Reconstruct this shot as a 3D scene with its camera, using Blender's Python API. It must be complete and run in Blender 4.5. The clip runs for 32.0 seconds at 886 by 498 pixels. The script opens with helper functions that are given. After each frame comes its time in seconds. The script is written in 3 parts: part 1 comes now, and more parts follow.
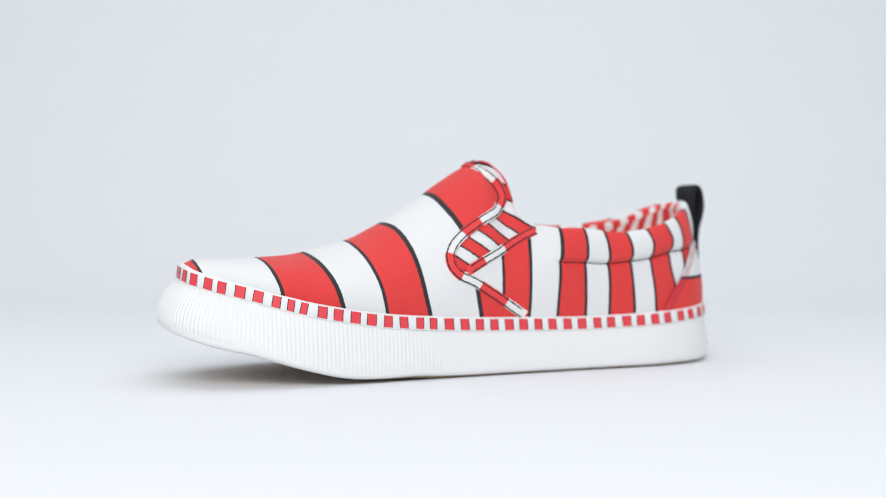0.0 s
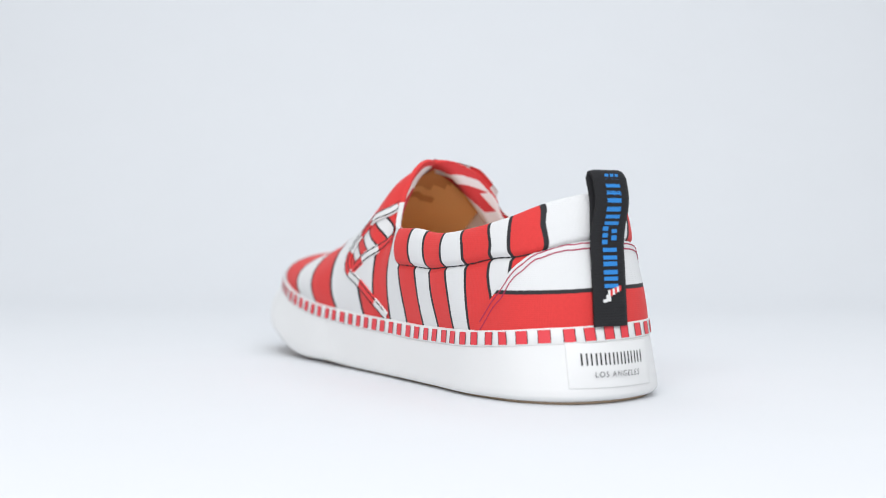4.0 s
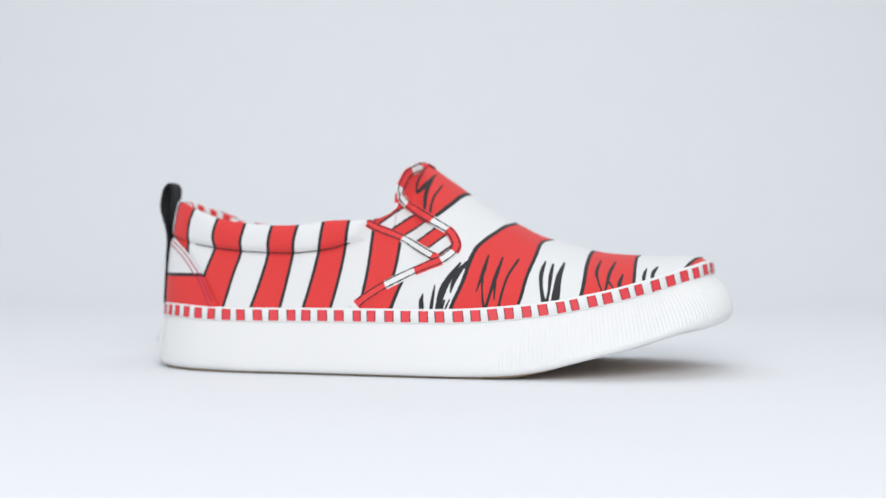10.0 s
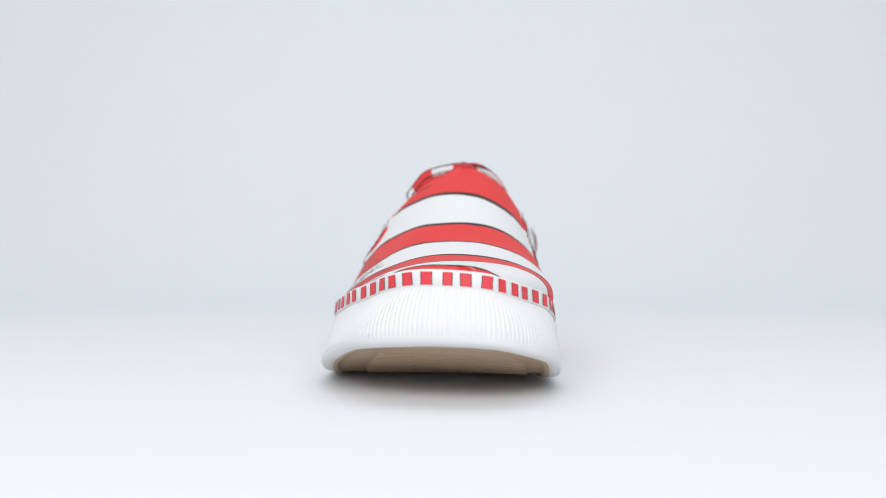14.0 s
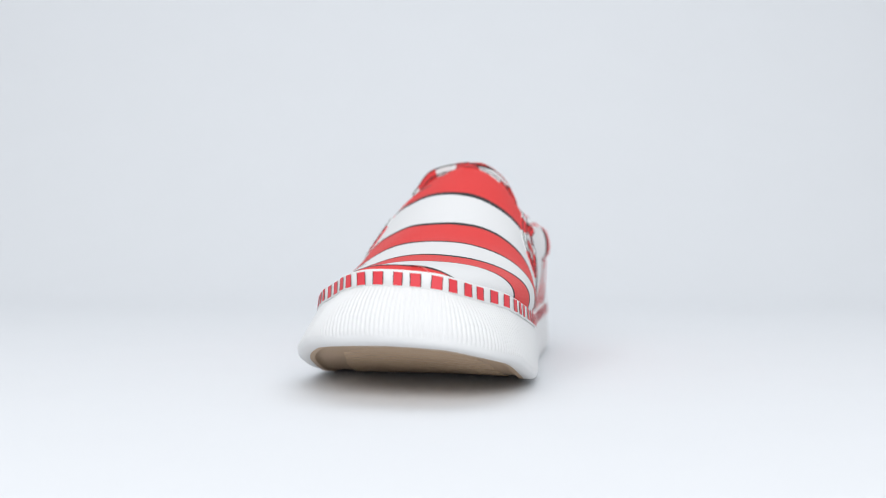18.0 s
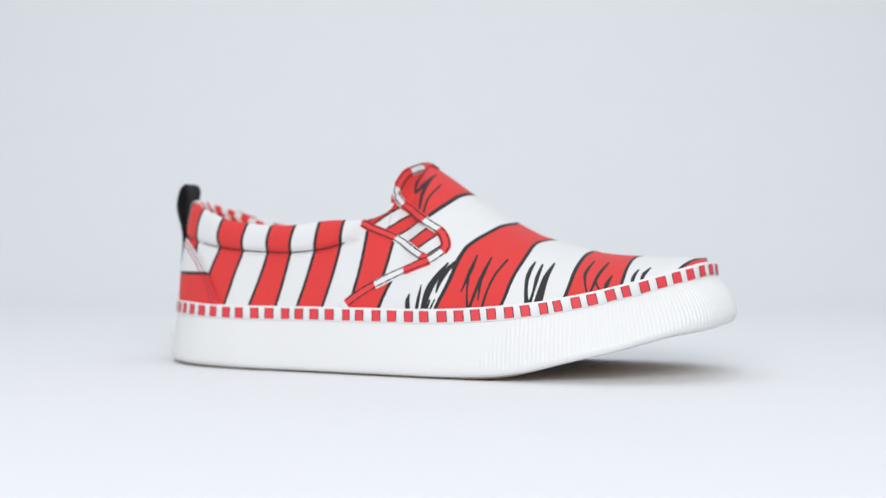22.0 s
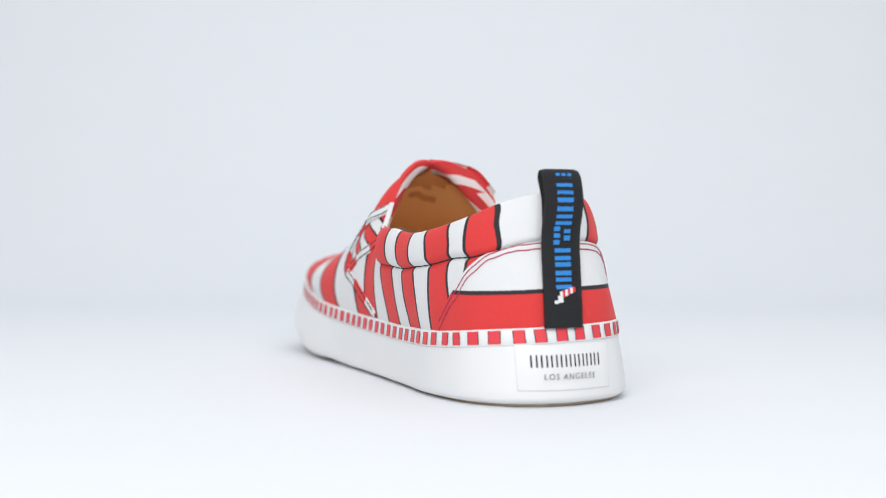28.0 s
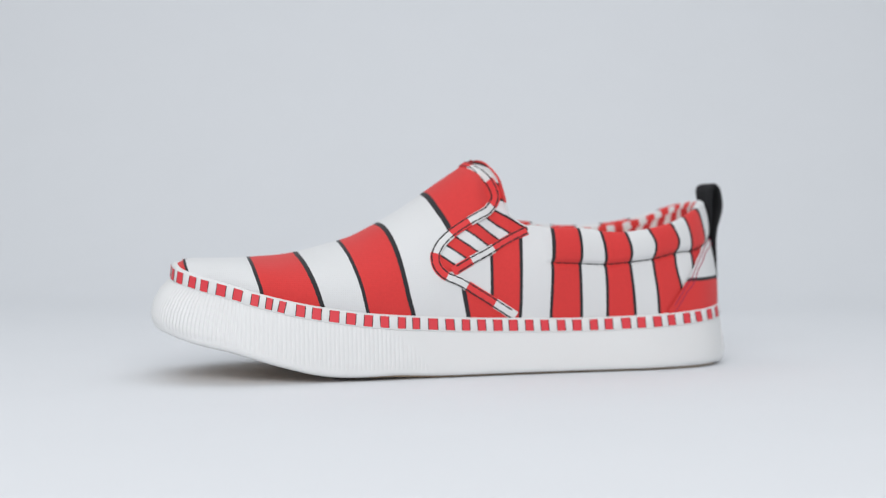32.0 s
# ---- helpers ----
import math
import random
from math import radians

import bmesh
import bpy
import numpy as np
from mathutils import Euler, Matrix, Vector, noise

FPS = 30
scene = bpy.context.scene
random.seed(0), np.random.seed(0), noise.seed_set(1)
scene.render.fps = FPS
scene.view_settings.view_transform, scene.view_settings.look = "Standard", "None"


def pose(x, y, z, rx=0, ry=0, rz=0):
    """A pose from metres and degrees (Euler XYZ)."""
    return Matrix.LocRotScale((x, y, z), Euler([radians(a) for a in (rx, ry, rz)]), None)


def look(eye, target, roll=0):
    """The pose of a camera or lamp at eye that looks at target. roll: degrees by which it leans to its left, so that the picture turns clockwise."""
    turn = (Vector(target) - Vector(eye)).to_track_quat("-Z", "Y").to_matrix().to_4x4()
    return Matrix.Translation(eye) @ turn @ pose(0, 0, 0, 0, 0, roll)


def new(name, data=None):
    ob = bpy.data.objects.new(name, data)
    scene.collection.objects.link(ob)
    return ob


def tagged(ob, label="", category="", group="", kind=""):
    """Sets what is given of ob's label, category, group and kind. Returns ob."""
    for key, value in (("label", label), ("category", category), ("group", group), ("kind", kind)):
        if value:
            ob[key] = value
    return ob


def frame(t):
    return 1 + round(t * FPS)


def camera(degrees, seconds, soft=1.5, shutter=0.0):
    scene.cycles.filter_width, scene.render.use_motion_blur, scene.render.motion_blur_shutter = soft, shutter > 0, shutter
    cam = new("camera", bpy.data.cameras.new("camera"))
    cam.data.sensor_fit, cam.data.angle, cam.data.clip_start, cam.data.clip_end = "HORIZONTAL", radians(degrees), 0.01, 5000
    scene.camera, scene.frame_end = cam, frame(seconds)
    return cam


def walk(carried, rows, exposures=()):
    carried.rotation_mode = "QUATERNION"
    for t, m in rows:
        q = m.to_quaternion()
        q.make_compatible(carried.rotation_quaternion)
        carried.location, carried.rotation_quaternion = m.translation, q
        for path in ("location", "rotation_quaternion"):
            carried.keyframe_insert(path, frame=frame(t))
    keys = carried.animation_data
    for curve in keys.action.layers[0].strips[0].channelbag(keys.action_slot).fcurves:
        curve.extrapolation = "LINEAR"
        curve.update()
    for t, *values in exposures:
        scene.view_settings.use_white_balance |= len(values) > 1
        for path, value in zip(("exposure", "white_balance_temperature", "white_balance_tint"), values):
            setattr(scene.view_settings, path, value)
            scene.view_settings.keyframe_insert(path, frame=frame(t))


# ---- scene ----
# ---- camera, fixed on its stand ----
cam = camera(40.18, 32.0, soft=0.6)
EYE = pose(0, -0.55, 0.0644, 88.848, 0, 0.019)
walk(cam, [(0.0, EYE), (32.0, EYE)], [(0.0, 0.06), (3.0, 0.09), (6.0, 0.08), (8.0, 0.05), (9.0, 0.03), (10.0, 0.0), (12.0, 0.01), (14.0, 0.04), (17.0, 0.04), (19.0, 0.02),
                                        (22.0, 0.0), (24.0, 0.03), (28.0, 0.09), (30.0, 0.08), (31.9, 0.06), (32.0, -0.22)])
cam.data.dof.use_dof = True
cam.data.dof.focus_distance = 0.467
cam.data.dof.aperture_fstop = 6.6

# ---- light: a white studio with large soft boxes ----
world = bpy.data.worlds.new("studio_air")
world.use_nodes = True
scene.world = world
world.node_tree.nodes["Background"].inputs["Color"].default_value = (0.91, 0.953, 0.99, 1)
world.node_tree.nodes["Background"].inputs["Strength"].default_value = 0.56


def soft_box(name, eye, target, sx, sy, watts, colour):
    data = bpy.data.lights.new(name, "AREA")
    data.shape, data.size, data.size_y, data.energy, data.color = "RECTANGLE", sx, sy, watts, colour
    ob = new(name, data)
    ob.matrix_world = look(eye, target)
    return ob


soft_box("overhead_soft_box", (0, 0.20, 1.12), (0, 0.20, 0), 1.5, 1.0, 5.6, (0.92, 0.955, 0.99))
soft_box("front_soft_box", (-0.05, -1.08, 0.64), (0, 0, 0.03), 1.2, 0.42, 8.6, (0.985, 0.985, 1.0))


# ---- materials ----
def material(name, colour, rough=0.6, bump=0.0, scale=1500.0, tint=0.04, sheen=0.0, coat=0.0):
    """A surface with fine grain relief and a slow change of tone."""
    m = bpy.data.materials.new(name)
    m.use_nodes = True
    nt = m.node_tree
    b = nt.nodes["Principled BSDF"]
    b.inputs["Roughness"].default_value = rough
    b.inputs["Sheen Weight"].default_value = sheen
    b.inputs["Coat Weight"].default_value = coat
    co = nt.nodes.new("ShaderNodeTexCoord")
    slow = nt.nodes.new("ShaderNodeTexNoise")
    slow.inputs["Scale"].default_value = scale * 0.03
    slow.inputs["Detail"].default_value = 4
    nt.links.new(co.outputs["Object"], slow.inputs["Vector"])
    mix = nt.nodes.new("ShaderNodeMix")
    mix.data_type = "RGBA"
    mix.inputs["A"].default_value = (*[c * (1 - tint) for c in colour], 1)
    mix.inputs["B"].default_value = (*[min(1, c * (1 + tint)) for c in colour], 1)
    nt.links.new(slow.outputs["Fac"], mix.inputs["Factor"])
    nt.links.new(mix.outputs["Result"], b.inputs["Base Color"])
    if bump:
        fine = nt.nodes.new("ShaderNodeTexNoise")
        fine.inputs["Scale"].default_value = scale
        fine.inputs["Detail"].default_value = 2
        nt.links.new(co.outputs["Object"], fine.inputs["Vector"])
        bp = nt.nodes.new("ShaderNodeBump")
        bp.inputs["Strength"].default_value = bump
        bp.inputs["Distance"].default_value = 0.0003
        nt.links.new(fine.outputs["Fac"], bp.inputs["Height"])
        nt.links.new(bp.outputs["Normal"], b.inputs["Normal"])
    return m


RED = (0.68, 0.036, 0.034)
INK = (0.018, 0.017, 0.02)
CLOTH = (0.715, 0.717, 0.72)


def printed(name, ground=CLOTH, red=RED):
    """Woven cloth printed with red fields and black ink lines; the two prints are stored on the cloth as signed distances in mm."""
    m = material(name, ground, 0.8, 0.0, 1500, 0.025, 0.06)
    nt = m.node_tree
    b = nt.nodes["Principled BSDF"]
    last = b.inputs["Base Color"].links[0].from_socket
    co = nt.nodes.new("ShaderNodeTexCoord")
    grain = nt.nodes.new("ShaderNodeTexNoise")
    grain.inputs["Scale"].default_value = 900
    nt.links.new(co.outputs["Object"], grain.inputs["Vector"])
    for field, colour in (("red", red), ("ink", INK)):
        at = nt.nodes.new("ShaderNodeAttribute")
        at.attribute_name = field
        rough = nt.nodes.new("ShaderNodeMath")
        rough.operation = "MULTIPLY_ADD"
        rough.inputs[1].default_value = 0.35
        nt.links.new(grain.outputs["Fac"], rough.inputs[0])
        nt.links.new(at.outputs["Fac"], rough.inputs[2])
        edge = nt.nodes.new("ShaderNodeMapRange")
        edge.inputs["From Min"].default_value = 0.08
        edge.inputs["From Max"].default_value = 0.28
        nt.links.new(rough.outputs[0], edge.inputs["Value"])
        tone = nt.nodes.new("ShaderNodeMix")
        tone.data_type = "RGBA"
        tone.inputs["A"].default_value = (*[c * 0.93 for c in colour], 1)
        tone.inputs["B"].default_value = (*[c * 1.06 for c in colour], 1)
        nt.links.new(grain.outputs["Fac"], tone.inputs["Factor"])
        mix = nt.nodes.new("ShaderNodeMix")
        mix.data_type = "RGBA"
        nt.links.new(edge.outputs["Result"], mix.inputs["Factor"])
        nt.links.new(last, mix.inputs["A"])
        nt.links.new(tone.outputs["Result"], mix.inputs["B"])
        last = mix.outputs["Result"]
    nt.links.new(last, b.inputs["Base Color"])
    # plain weave: two crossed sets of threads
    height = None
    for axis in ("X", "Z"):
        wave = nt.nodes.new("ShaderNodeTexWave")
        wave.bands_direction = axis
        wave.inputs["Scale"].default_value = 420
        wave.inputs["Distortion"].default_value = 1.5
        nt.links.new(co.outputs["Object"], wave.inputs["Vector"])
        if height is None:
            height = wave.outputs["Fac"]
        else:
            add = nt.nodes.new("ShaderNodeMath")
            add.operation = "ADD"
            nt.links.new(height, add.inputs[0])
            nt.links.new(wave.outputs["Fac"], add.inputs[1])
            height = add.outputs[0]
    bp = nt.nodes.new("ShaderNodeBump")
    bp.inputs["Strength"].default_value = 0.25
    bp.inputs["Distance"].default_value = 0.00015
    nt.links.new(height, bp.inputs["Height"])
    nt.links.new(bp.outputs["Normal"], b.inputs["Normal"])
    return m


paper = material("white_paper", (0.715, 0.728, 0.75), 0.7, 0.25, 650, 0.012)
rubber = material("white_rubber", (0.765, 0.765, 0.762), 0.5, 0.1, 700, 0.015)
tan_rubber = material("tan_rubber", (0.46, 0.335, 0.23), 0.6, 0.3, 900, 0.12)
red_rubber = material("red_rubber", (0.72, 0.045, 0.06), 0.45, 0.1, 800, 0.06)
black_ink = material("black_ink", INK, 0.6)
grey_ink = material("grey_ink", (0.08, 0.08, 0.09), 0.6)
cloth = printed("striped_canvas")
lining_cloth = printed("striped_lining", (0.86, 0.79, 0.80), (0.68, 0.045, 0.05))
white_tape = material("white_cotton_tape", (0.74, 0.74, 0.735), 0.8, 0.35, 2500, 0.03)
red_tape = material("red_cotton_tape", (0.74, 0.045, 0.047), 0.8, 0.35, 2500, 0.05)
red_thread = material("red_thread", (0.40, 0.025, 0.075), 0.8)
black_thread = material("black_thread", (0.02, 0.018, 0.02), 0.8)
webbing = material("black_webbing", (0.010, 0.010, 0.012), 0.85, 0.5, 2500, 0.2)
blue_thread = material("blue_thread", (0.02, 0.22, 0.60), 0.7, 0.3, 3000, 0.08)
brown_leather = material("brown_leather", (0.86, 0.47, 0.19), 0.6, 0.3, 600, 0.1)
dark_print = material("dark_brown_print", (0.58, 0.26, 0.09), 0.7)

# ---- helpers for meshes; all lengths below in mm ----
MM = 0.001


def cubic(table, x):
    """Smooth curve through pairs (x, y), evaluated at x."""
    xs, ys = np.array([p[0] for p in table], float), np.array([p[1:] for p in table], float)
    d = np.diff(ys, axis=0) / np.diff(xs)[:, None]
    m = np.empty_like(ys)
    m[0], m[-1] = d[0], d[-1]
    h = np.diff(xs)[:, None]
    m[1:-1] = (d[:-1] * h[1:] + d[1:] * h[:-1]) / (h[1:] + h[:-1])
    x = np.clip(np.asarray(x, float), xs[0], xs[-1])
    i = np.clip(np.searchsorted(xs, x) - 1, 0, len(xs) - 2)
    w = (xs[i + 1] - xs[i])[..., None]
    t = ((x - xs[i])[..., None]) / w
    out = ((2 * t ** 3 - 3 * t ** 2 + 1) * ys[i] + (t ** 3 - 2 * t ** 2 + t) * w * m[i]
           + (3 * t ** 2 - 2 * t ** 3) * ys[i + 1] + (t ** 3 - t ** 2) * w * m[i + 1])
    return out[..., 0] if out.shape[-1] == 1 else out


def step(a, b, x):
    t = np.clip((np.asarray(x, float) - a) / (b - a), 0, 1)
    return t * t * (3 - 2 * t)


def mesh_object(name, verts, faces, mats, parent, label="", smooth=True, slots=None, fields=None):
    """ONE mesh object under a thing or a part, from points in mm."""
    me = bpy.data.meshes.new(name)
    me.from_pydata((np.asarray(verts) * MM).tolist(), [], [list(map(int, f)) for f in faces])
    for mt in (mats if isinstance(mats, (list, tuple)) else [mats]):
        me.materials.append(mt)
    if slots is not None:
        me.polygons.foreach_set("material_index", slots)
    for key, values in (fields or {}).items():
        me.attributes.new(key, "FLOAT", "POINT").data.foreach_set("value", np.asarray(values, float))
    if smooth:
        me.polygons.foreach_set("use_smooth", [True] * len(me.polygons))
    me.update()
    ob = new(name, me)
    ob.parent = parent
    return tagged(ob, label)


def grid_faces(na, nb, closed=False, flip=False, keep=None):
    """Quads of a grid of na x nb points."""
    a, b = np.meshgrid(np.arange(na if closed else na - 1), np.arange(nb - 1), indexing="ij")
    a2 = (a + 1) % na
    q = np.stack([a * nb + b, a2 * nb + b, a2 * nb + b + 1, a * nb + b + 1], -1)
    if flip:
        q = q[..., ::-1]
    return (q if keep is None else q[keep]).reshape(-1, 4)


def weld(ob, gap=0.00004):
    bm = bmesh.new()
    bm.from_mesh(ob.data)
    bmesh.ops.remove_doubles(bm, verts=bm.verts, dist=gap)
    bm.to_mesh(ob.data)
    bm.free()


# ---- the white paper sweep ----
def paper_sweep():
    prof = [(-1.6, 0.0), (0.40, 0.0)]
    prof += [(0.40 + 0.45 * math.sin(a), 0.45 - 0.45 * math.cos(a)) for a in np.linspace(0.05, math.pi / 2, 24)]
    prof += [(0.85, 1.6)]
    xs = np.linspace(-1.8, 1.8, 13)
    v = [(x * 1000, y * 1000, z * 1000) for y, z in prof for x in xs]
    ob = mesh_object("backdrop", v, grid_faces(len(prof), len(xs), flip=True), paper, None)
    ob.modifiers.new("thick", "SOLIDIFY").thickness = 0.004
    ob.modifiers["thick"].offset = -1
    return tagged(ob, "seamless white paper sweep curving up behind the shoe", "backdrop", kind="structure")


paper_sweep()

# ---- the shoe: toe towards -x, heel towards +x, left side at -y; it stands on z = 0 ----
shoe = tagged(new("slip_on_shoe"), "red and white striped canvas slip-on sneaker with white rubber sole", "shoe")

OUTLINE = [(-129.4, -2), (-126.6, 14), (-116.8, 31.5), (-96.5, 44.4), (-70, 51.2), (-40, 52), (-5, 48.6), (30, 42.8), (62, 37), (95, 31.5),
           (113.6, 24.4), (126.4, 12.9), (132.0, -1.6), (133.0, -13), (128.3, -28.5), (114.4, -40.8), (92, -46.2), (60, -45), (25, -43.5), (-15, -43),
           (-50, -43.8), (-80, -42.4), (-103, -37.8), (-120.4, -27.6), (-128.2, -16)]


def closed_outline(n=4000):
    p = np.array(OUTLINE + OUTLINE[:1], float)
    key = np.concatenate([[0], np.cumsum(np.hypot(*np.diff(p, axis=0).T))])
    L = key[-1]
    ext = [(k - L, *q) for k, q in zip(key[-4:-1], p[-4:-1])] + [(k, *q) for k, q in zip(key, p)] + [(k + L, *q) for k, q in zip(key[1:4], p[1:4])]
    pts = cubic(ext, np.linspace(0, L, n, endpoint=False))
    return pts


RIM = closed_outline()
_t = np.roll(RIM, -1, 0) - np.roll(RIM, 1, 0)
_t /= np.hypot(*_t.T)[:, None]
RIM_IN = np.stack([_t[:, 1], -_t[:, 0]], 1)            # inward normal
_toe, _heel = int(np.argmin(RIM[:, 0])), int(np.argmin(np.hypot(RIM[:, 0] - 133.2, RIM[:, 1] + 8)))
if np.dot(RIM_IN[_toe], (1, 0)) < 0:
    RIM_IN = -RIM_IN
RIGHT = np.arange(_toe, _heel + 1) if _heel > _toe else np.arange(_toe, _heel + 1 + len(RIM)) % len(RIM)
LEFT = np.arange(_toe + (len(RIM) if _heel > _toe else 0), _heel - 1, -1) % len(RIM)


def top_height(x, y):
    """Upper edge of the striped band."""
    dip = cubic([(-132, 0), (-124, 0), (-118, -0.5), (-111, -1.0), (-104, -1.8), (-96, -2.1), (-88, -1.6), (-80, -1.0), (-73, -0.7), (-60, -0.2), (-48, 0), (134, 0)], x)
    tilt = cubic([(-132, 0.07), (-88, 0.068), (-70, 0.056), (-40, 0.043), (-15, 0.036), (25, 0.046), (48, 0.053), (72, 0.048), (107, 0.033), (134, 0.03)], x)
    return cubic([(-132, 48.4), (-122, 47.9), (-116, 47.2), (-110, 45.9), (-104, 43.8), (-95, 40.8), (-88, 39.0), (-80, 36.8), (-70, 34.5), (-60, 32.6), (-50, 30.9), (-40, 29.7),
                  (-24, 28.3), (-10, 27.4), (25, 26.7), (48, 26.6), (72, 26.9), (84, 27.1), (107, 28.1), (122, 29.1), (134, 29.5)], x) + dip * step(-5, 25, y) + tilt * y - 0.0024 * y * y * (1 - step(-122, -96, x))


def low_height(x, y):
    """Lower edge of the sole."""
    z = cubic([(-132, 23.2), (-126, 21.6), (-119, 19.4), (-110, 17.3), (-102, 15.7), (-95, 13.7), (-84, 10.4), (-69, 6.6), (-56, 4.1), (-44, 2.2),
               (-33, 1.1), (-20, 0.3), (-8, 0), (110, 0), (122, 0.1), (134, 0.4)], x)
    return np.maximum(z + 0.074 * y * (1 - step(-70, -28, x)), 0)


def wall_lean(x, y):
    """How far the sole's upper edge lies inside its widest line."""
    right = cubic([(-132, 7.5), (-122, 9.5), (-110, 11.6), (-99, 11.6), (-84, 9.8), (-66, 7.6), (-44, 5.2), (0, 3.6), (90, 2.6), (122, 3.2), (134, 3.2)], x)
    left = cubic([(-132, 7.5), (-122, 9.2), (-110, 8.2), (-99, 5.6), (-84, 3.4), (-66, 2.2), (-44, 1.3), (0, 1.4), (40, 1.8), (90, 1.2), (112, 1.2), (125, 2.2), (134, 3.2)], x)
    side = step(-18, 18, y)
    return left * (1 - side) + right * side


def rim_points(idx, inward, z):
    p = RIM[idx] + RIM_IN[idx] * np.asarray(inward)[..., None]
    return np.column_stack([p, z])


def wall_foot(x, y):
    """Lower edge of the white wall: it stands on the outsole from the ball to the heel."""
    return low_height(x, y) + 1.0 * step(-62, -30, x)


BAND = 6.0


def sole():
    idx = np.arange(0, len(RIM), 4)
    x, y = RIM[idx].T
    z0, z1, lean = wall_foot(x, y), top_height(x, y) - BAND, wall_lean(x, y)
    curl = 0.8 + (0.6 + 1.4 * step(-22, 8, y)) * (1 - step(-112, -70, x)) + 1.4 * step(70, 115, x)
    drop = z0 - wall_foot(*(RIM[idx] + RIM_IN[idx] * (1.5 + curl)[:, None]).T)
    round_toe = 1 + 1.3 * (1 - step(-124, -92, x))
    rows = []
    for h, off in ((0, 1.5), (0.015, 0.6), (0.035, 0.15), (0.06, 0.0), (0.09, 0.0), (0.12, 0.0), (0.22, 0.12), (0.5, 0.42), (0.75, 0.72), (0.95, 0.96), (1.0, 1.0)):
        inward = off + curl * (1 - h / 0.17) ** 2.2 if h < 0.17 else off ** round_toe * lean
        rows.append(rim_points(idx, inward + 0 * x, z0 + h * (z1 - z0) - drop * max(0, 1 - h / 0.17) ** 2))
    rows.append(rim_points(idx, lean + 3.0, z1 + 0.3))
    low = []
    for inward, lift in ((5.0, 0.0), (5.4, 0.3), (5.6, 1.6)):
        q = RIM[idx] + RIM_IN[idx] * inward
        low.append(np.column_stack([q, wall_foot(*q.T) + lift]))
    rows = low[::-1] + rows
    v = np.stack(rows, 1)
    mesh_object("sidewall", v.reshape(-1, 3), grid_faces(len(idx), len(rows), True), rubber, shoe, "smooth white rubber sole wall")
    # tan tread set into the white edge
    cen = np.column_stack([np.interp(RIM[idx][:, 0], [-131, 132], [-106, 112]), np.full(len(idx), -2.0) - 6 * step(20, 110, RIM[idx][:, 0])])
    full = step(-62, -30, x)
    rows = []
    for inward, lift in ((4.2, 0.8), (4.5, 0.1), (4.9, -0.05), (6.6, -0.05), (7.0, 0.2), (7.3, 1.2)):
        q = RIM[idx] + RIM_IN[idx] * inward
        rows.append(np.column_stack([q, np.maximum(low_height(*q.T) + lift * (1 - full) + full * (0.03 if lift < 0.5 else 0.8), 0.02)]))
    inner_rim = rows[-1][:, :2]
    for f in np.linspace(0.06, 1, 12):
        p = inner_rim * (1 - f) + cen * f
        rows.append(np.column_stack([p, low_height(*p.T) + 1.2 * (1 - full) + 0.8 * full]))
    v = np.stack(rows, 1)
    base = mesh_object("outsole", v.reshape(-1, 3), grid_faces(len(idx), len(rows), True), tan_rubber, shoe, "tan rubber outsole with a smooth border round its tread")
    for k in range(16):
        xs = -115.5 + 5.4 * k
        ys = np.linspace(-1, 1, 15)
        half = np.interp(xs, [-119, -110, -95, -60, -30], [9, 19, 28, 33, 33])
        rows = []
        for dx, dz in ((-0.9, 0.2), (-0.5, -0.45), (0.5, -0.45), (0.9, 0.2)):
            px = xs + dx + 5.0 * ys ** 2
            py = ys * half + (1.0 if xs > -100 else -1.0)
            rows.append(np.column_stack([px, py, np.maximum(low_height(px, py) + 1.2 - 0.4 * step(-62, -30, px) + dz * 1.6, 0.05)]))
        mesh_object("tread_bar", np.stack(rows, 1).reshape(-1, 3), grid_faces(15, 4), tan_rubber, base)


sole()


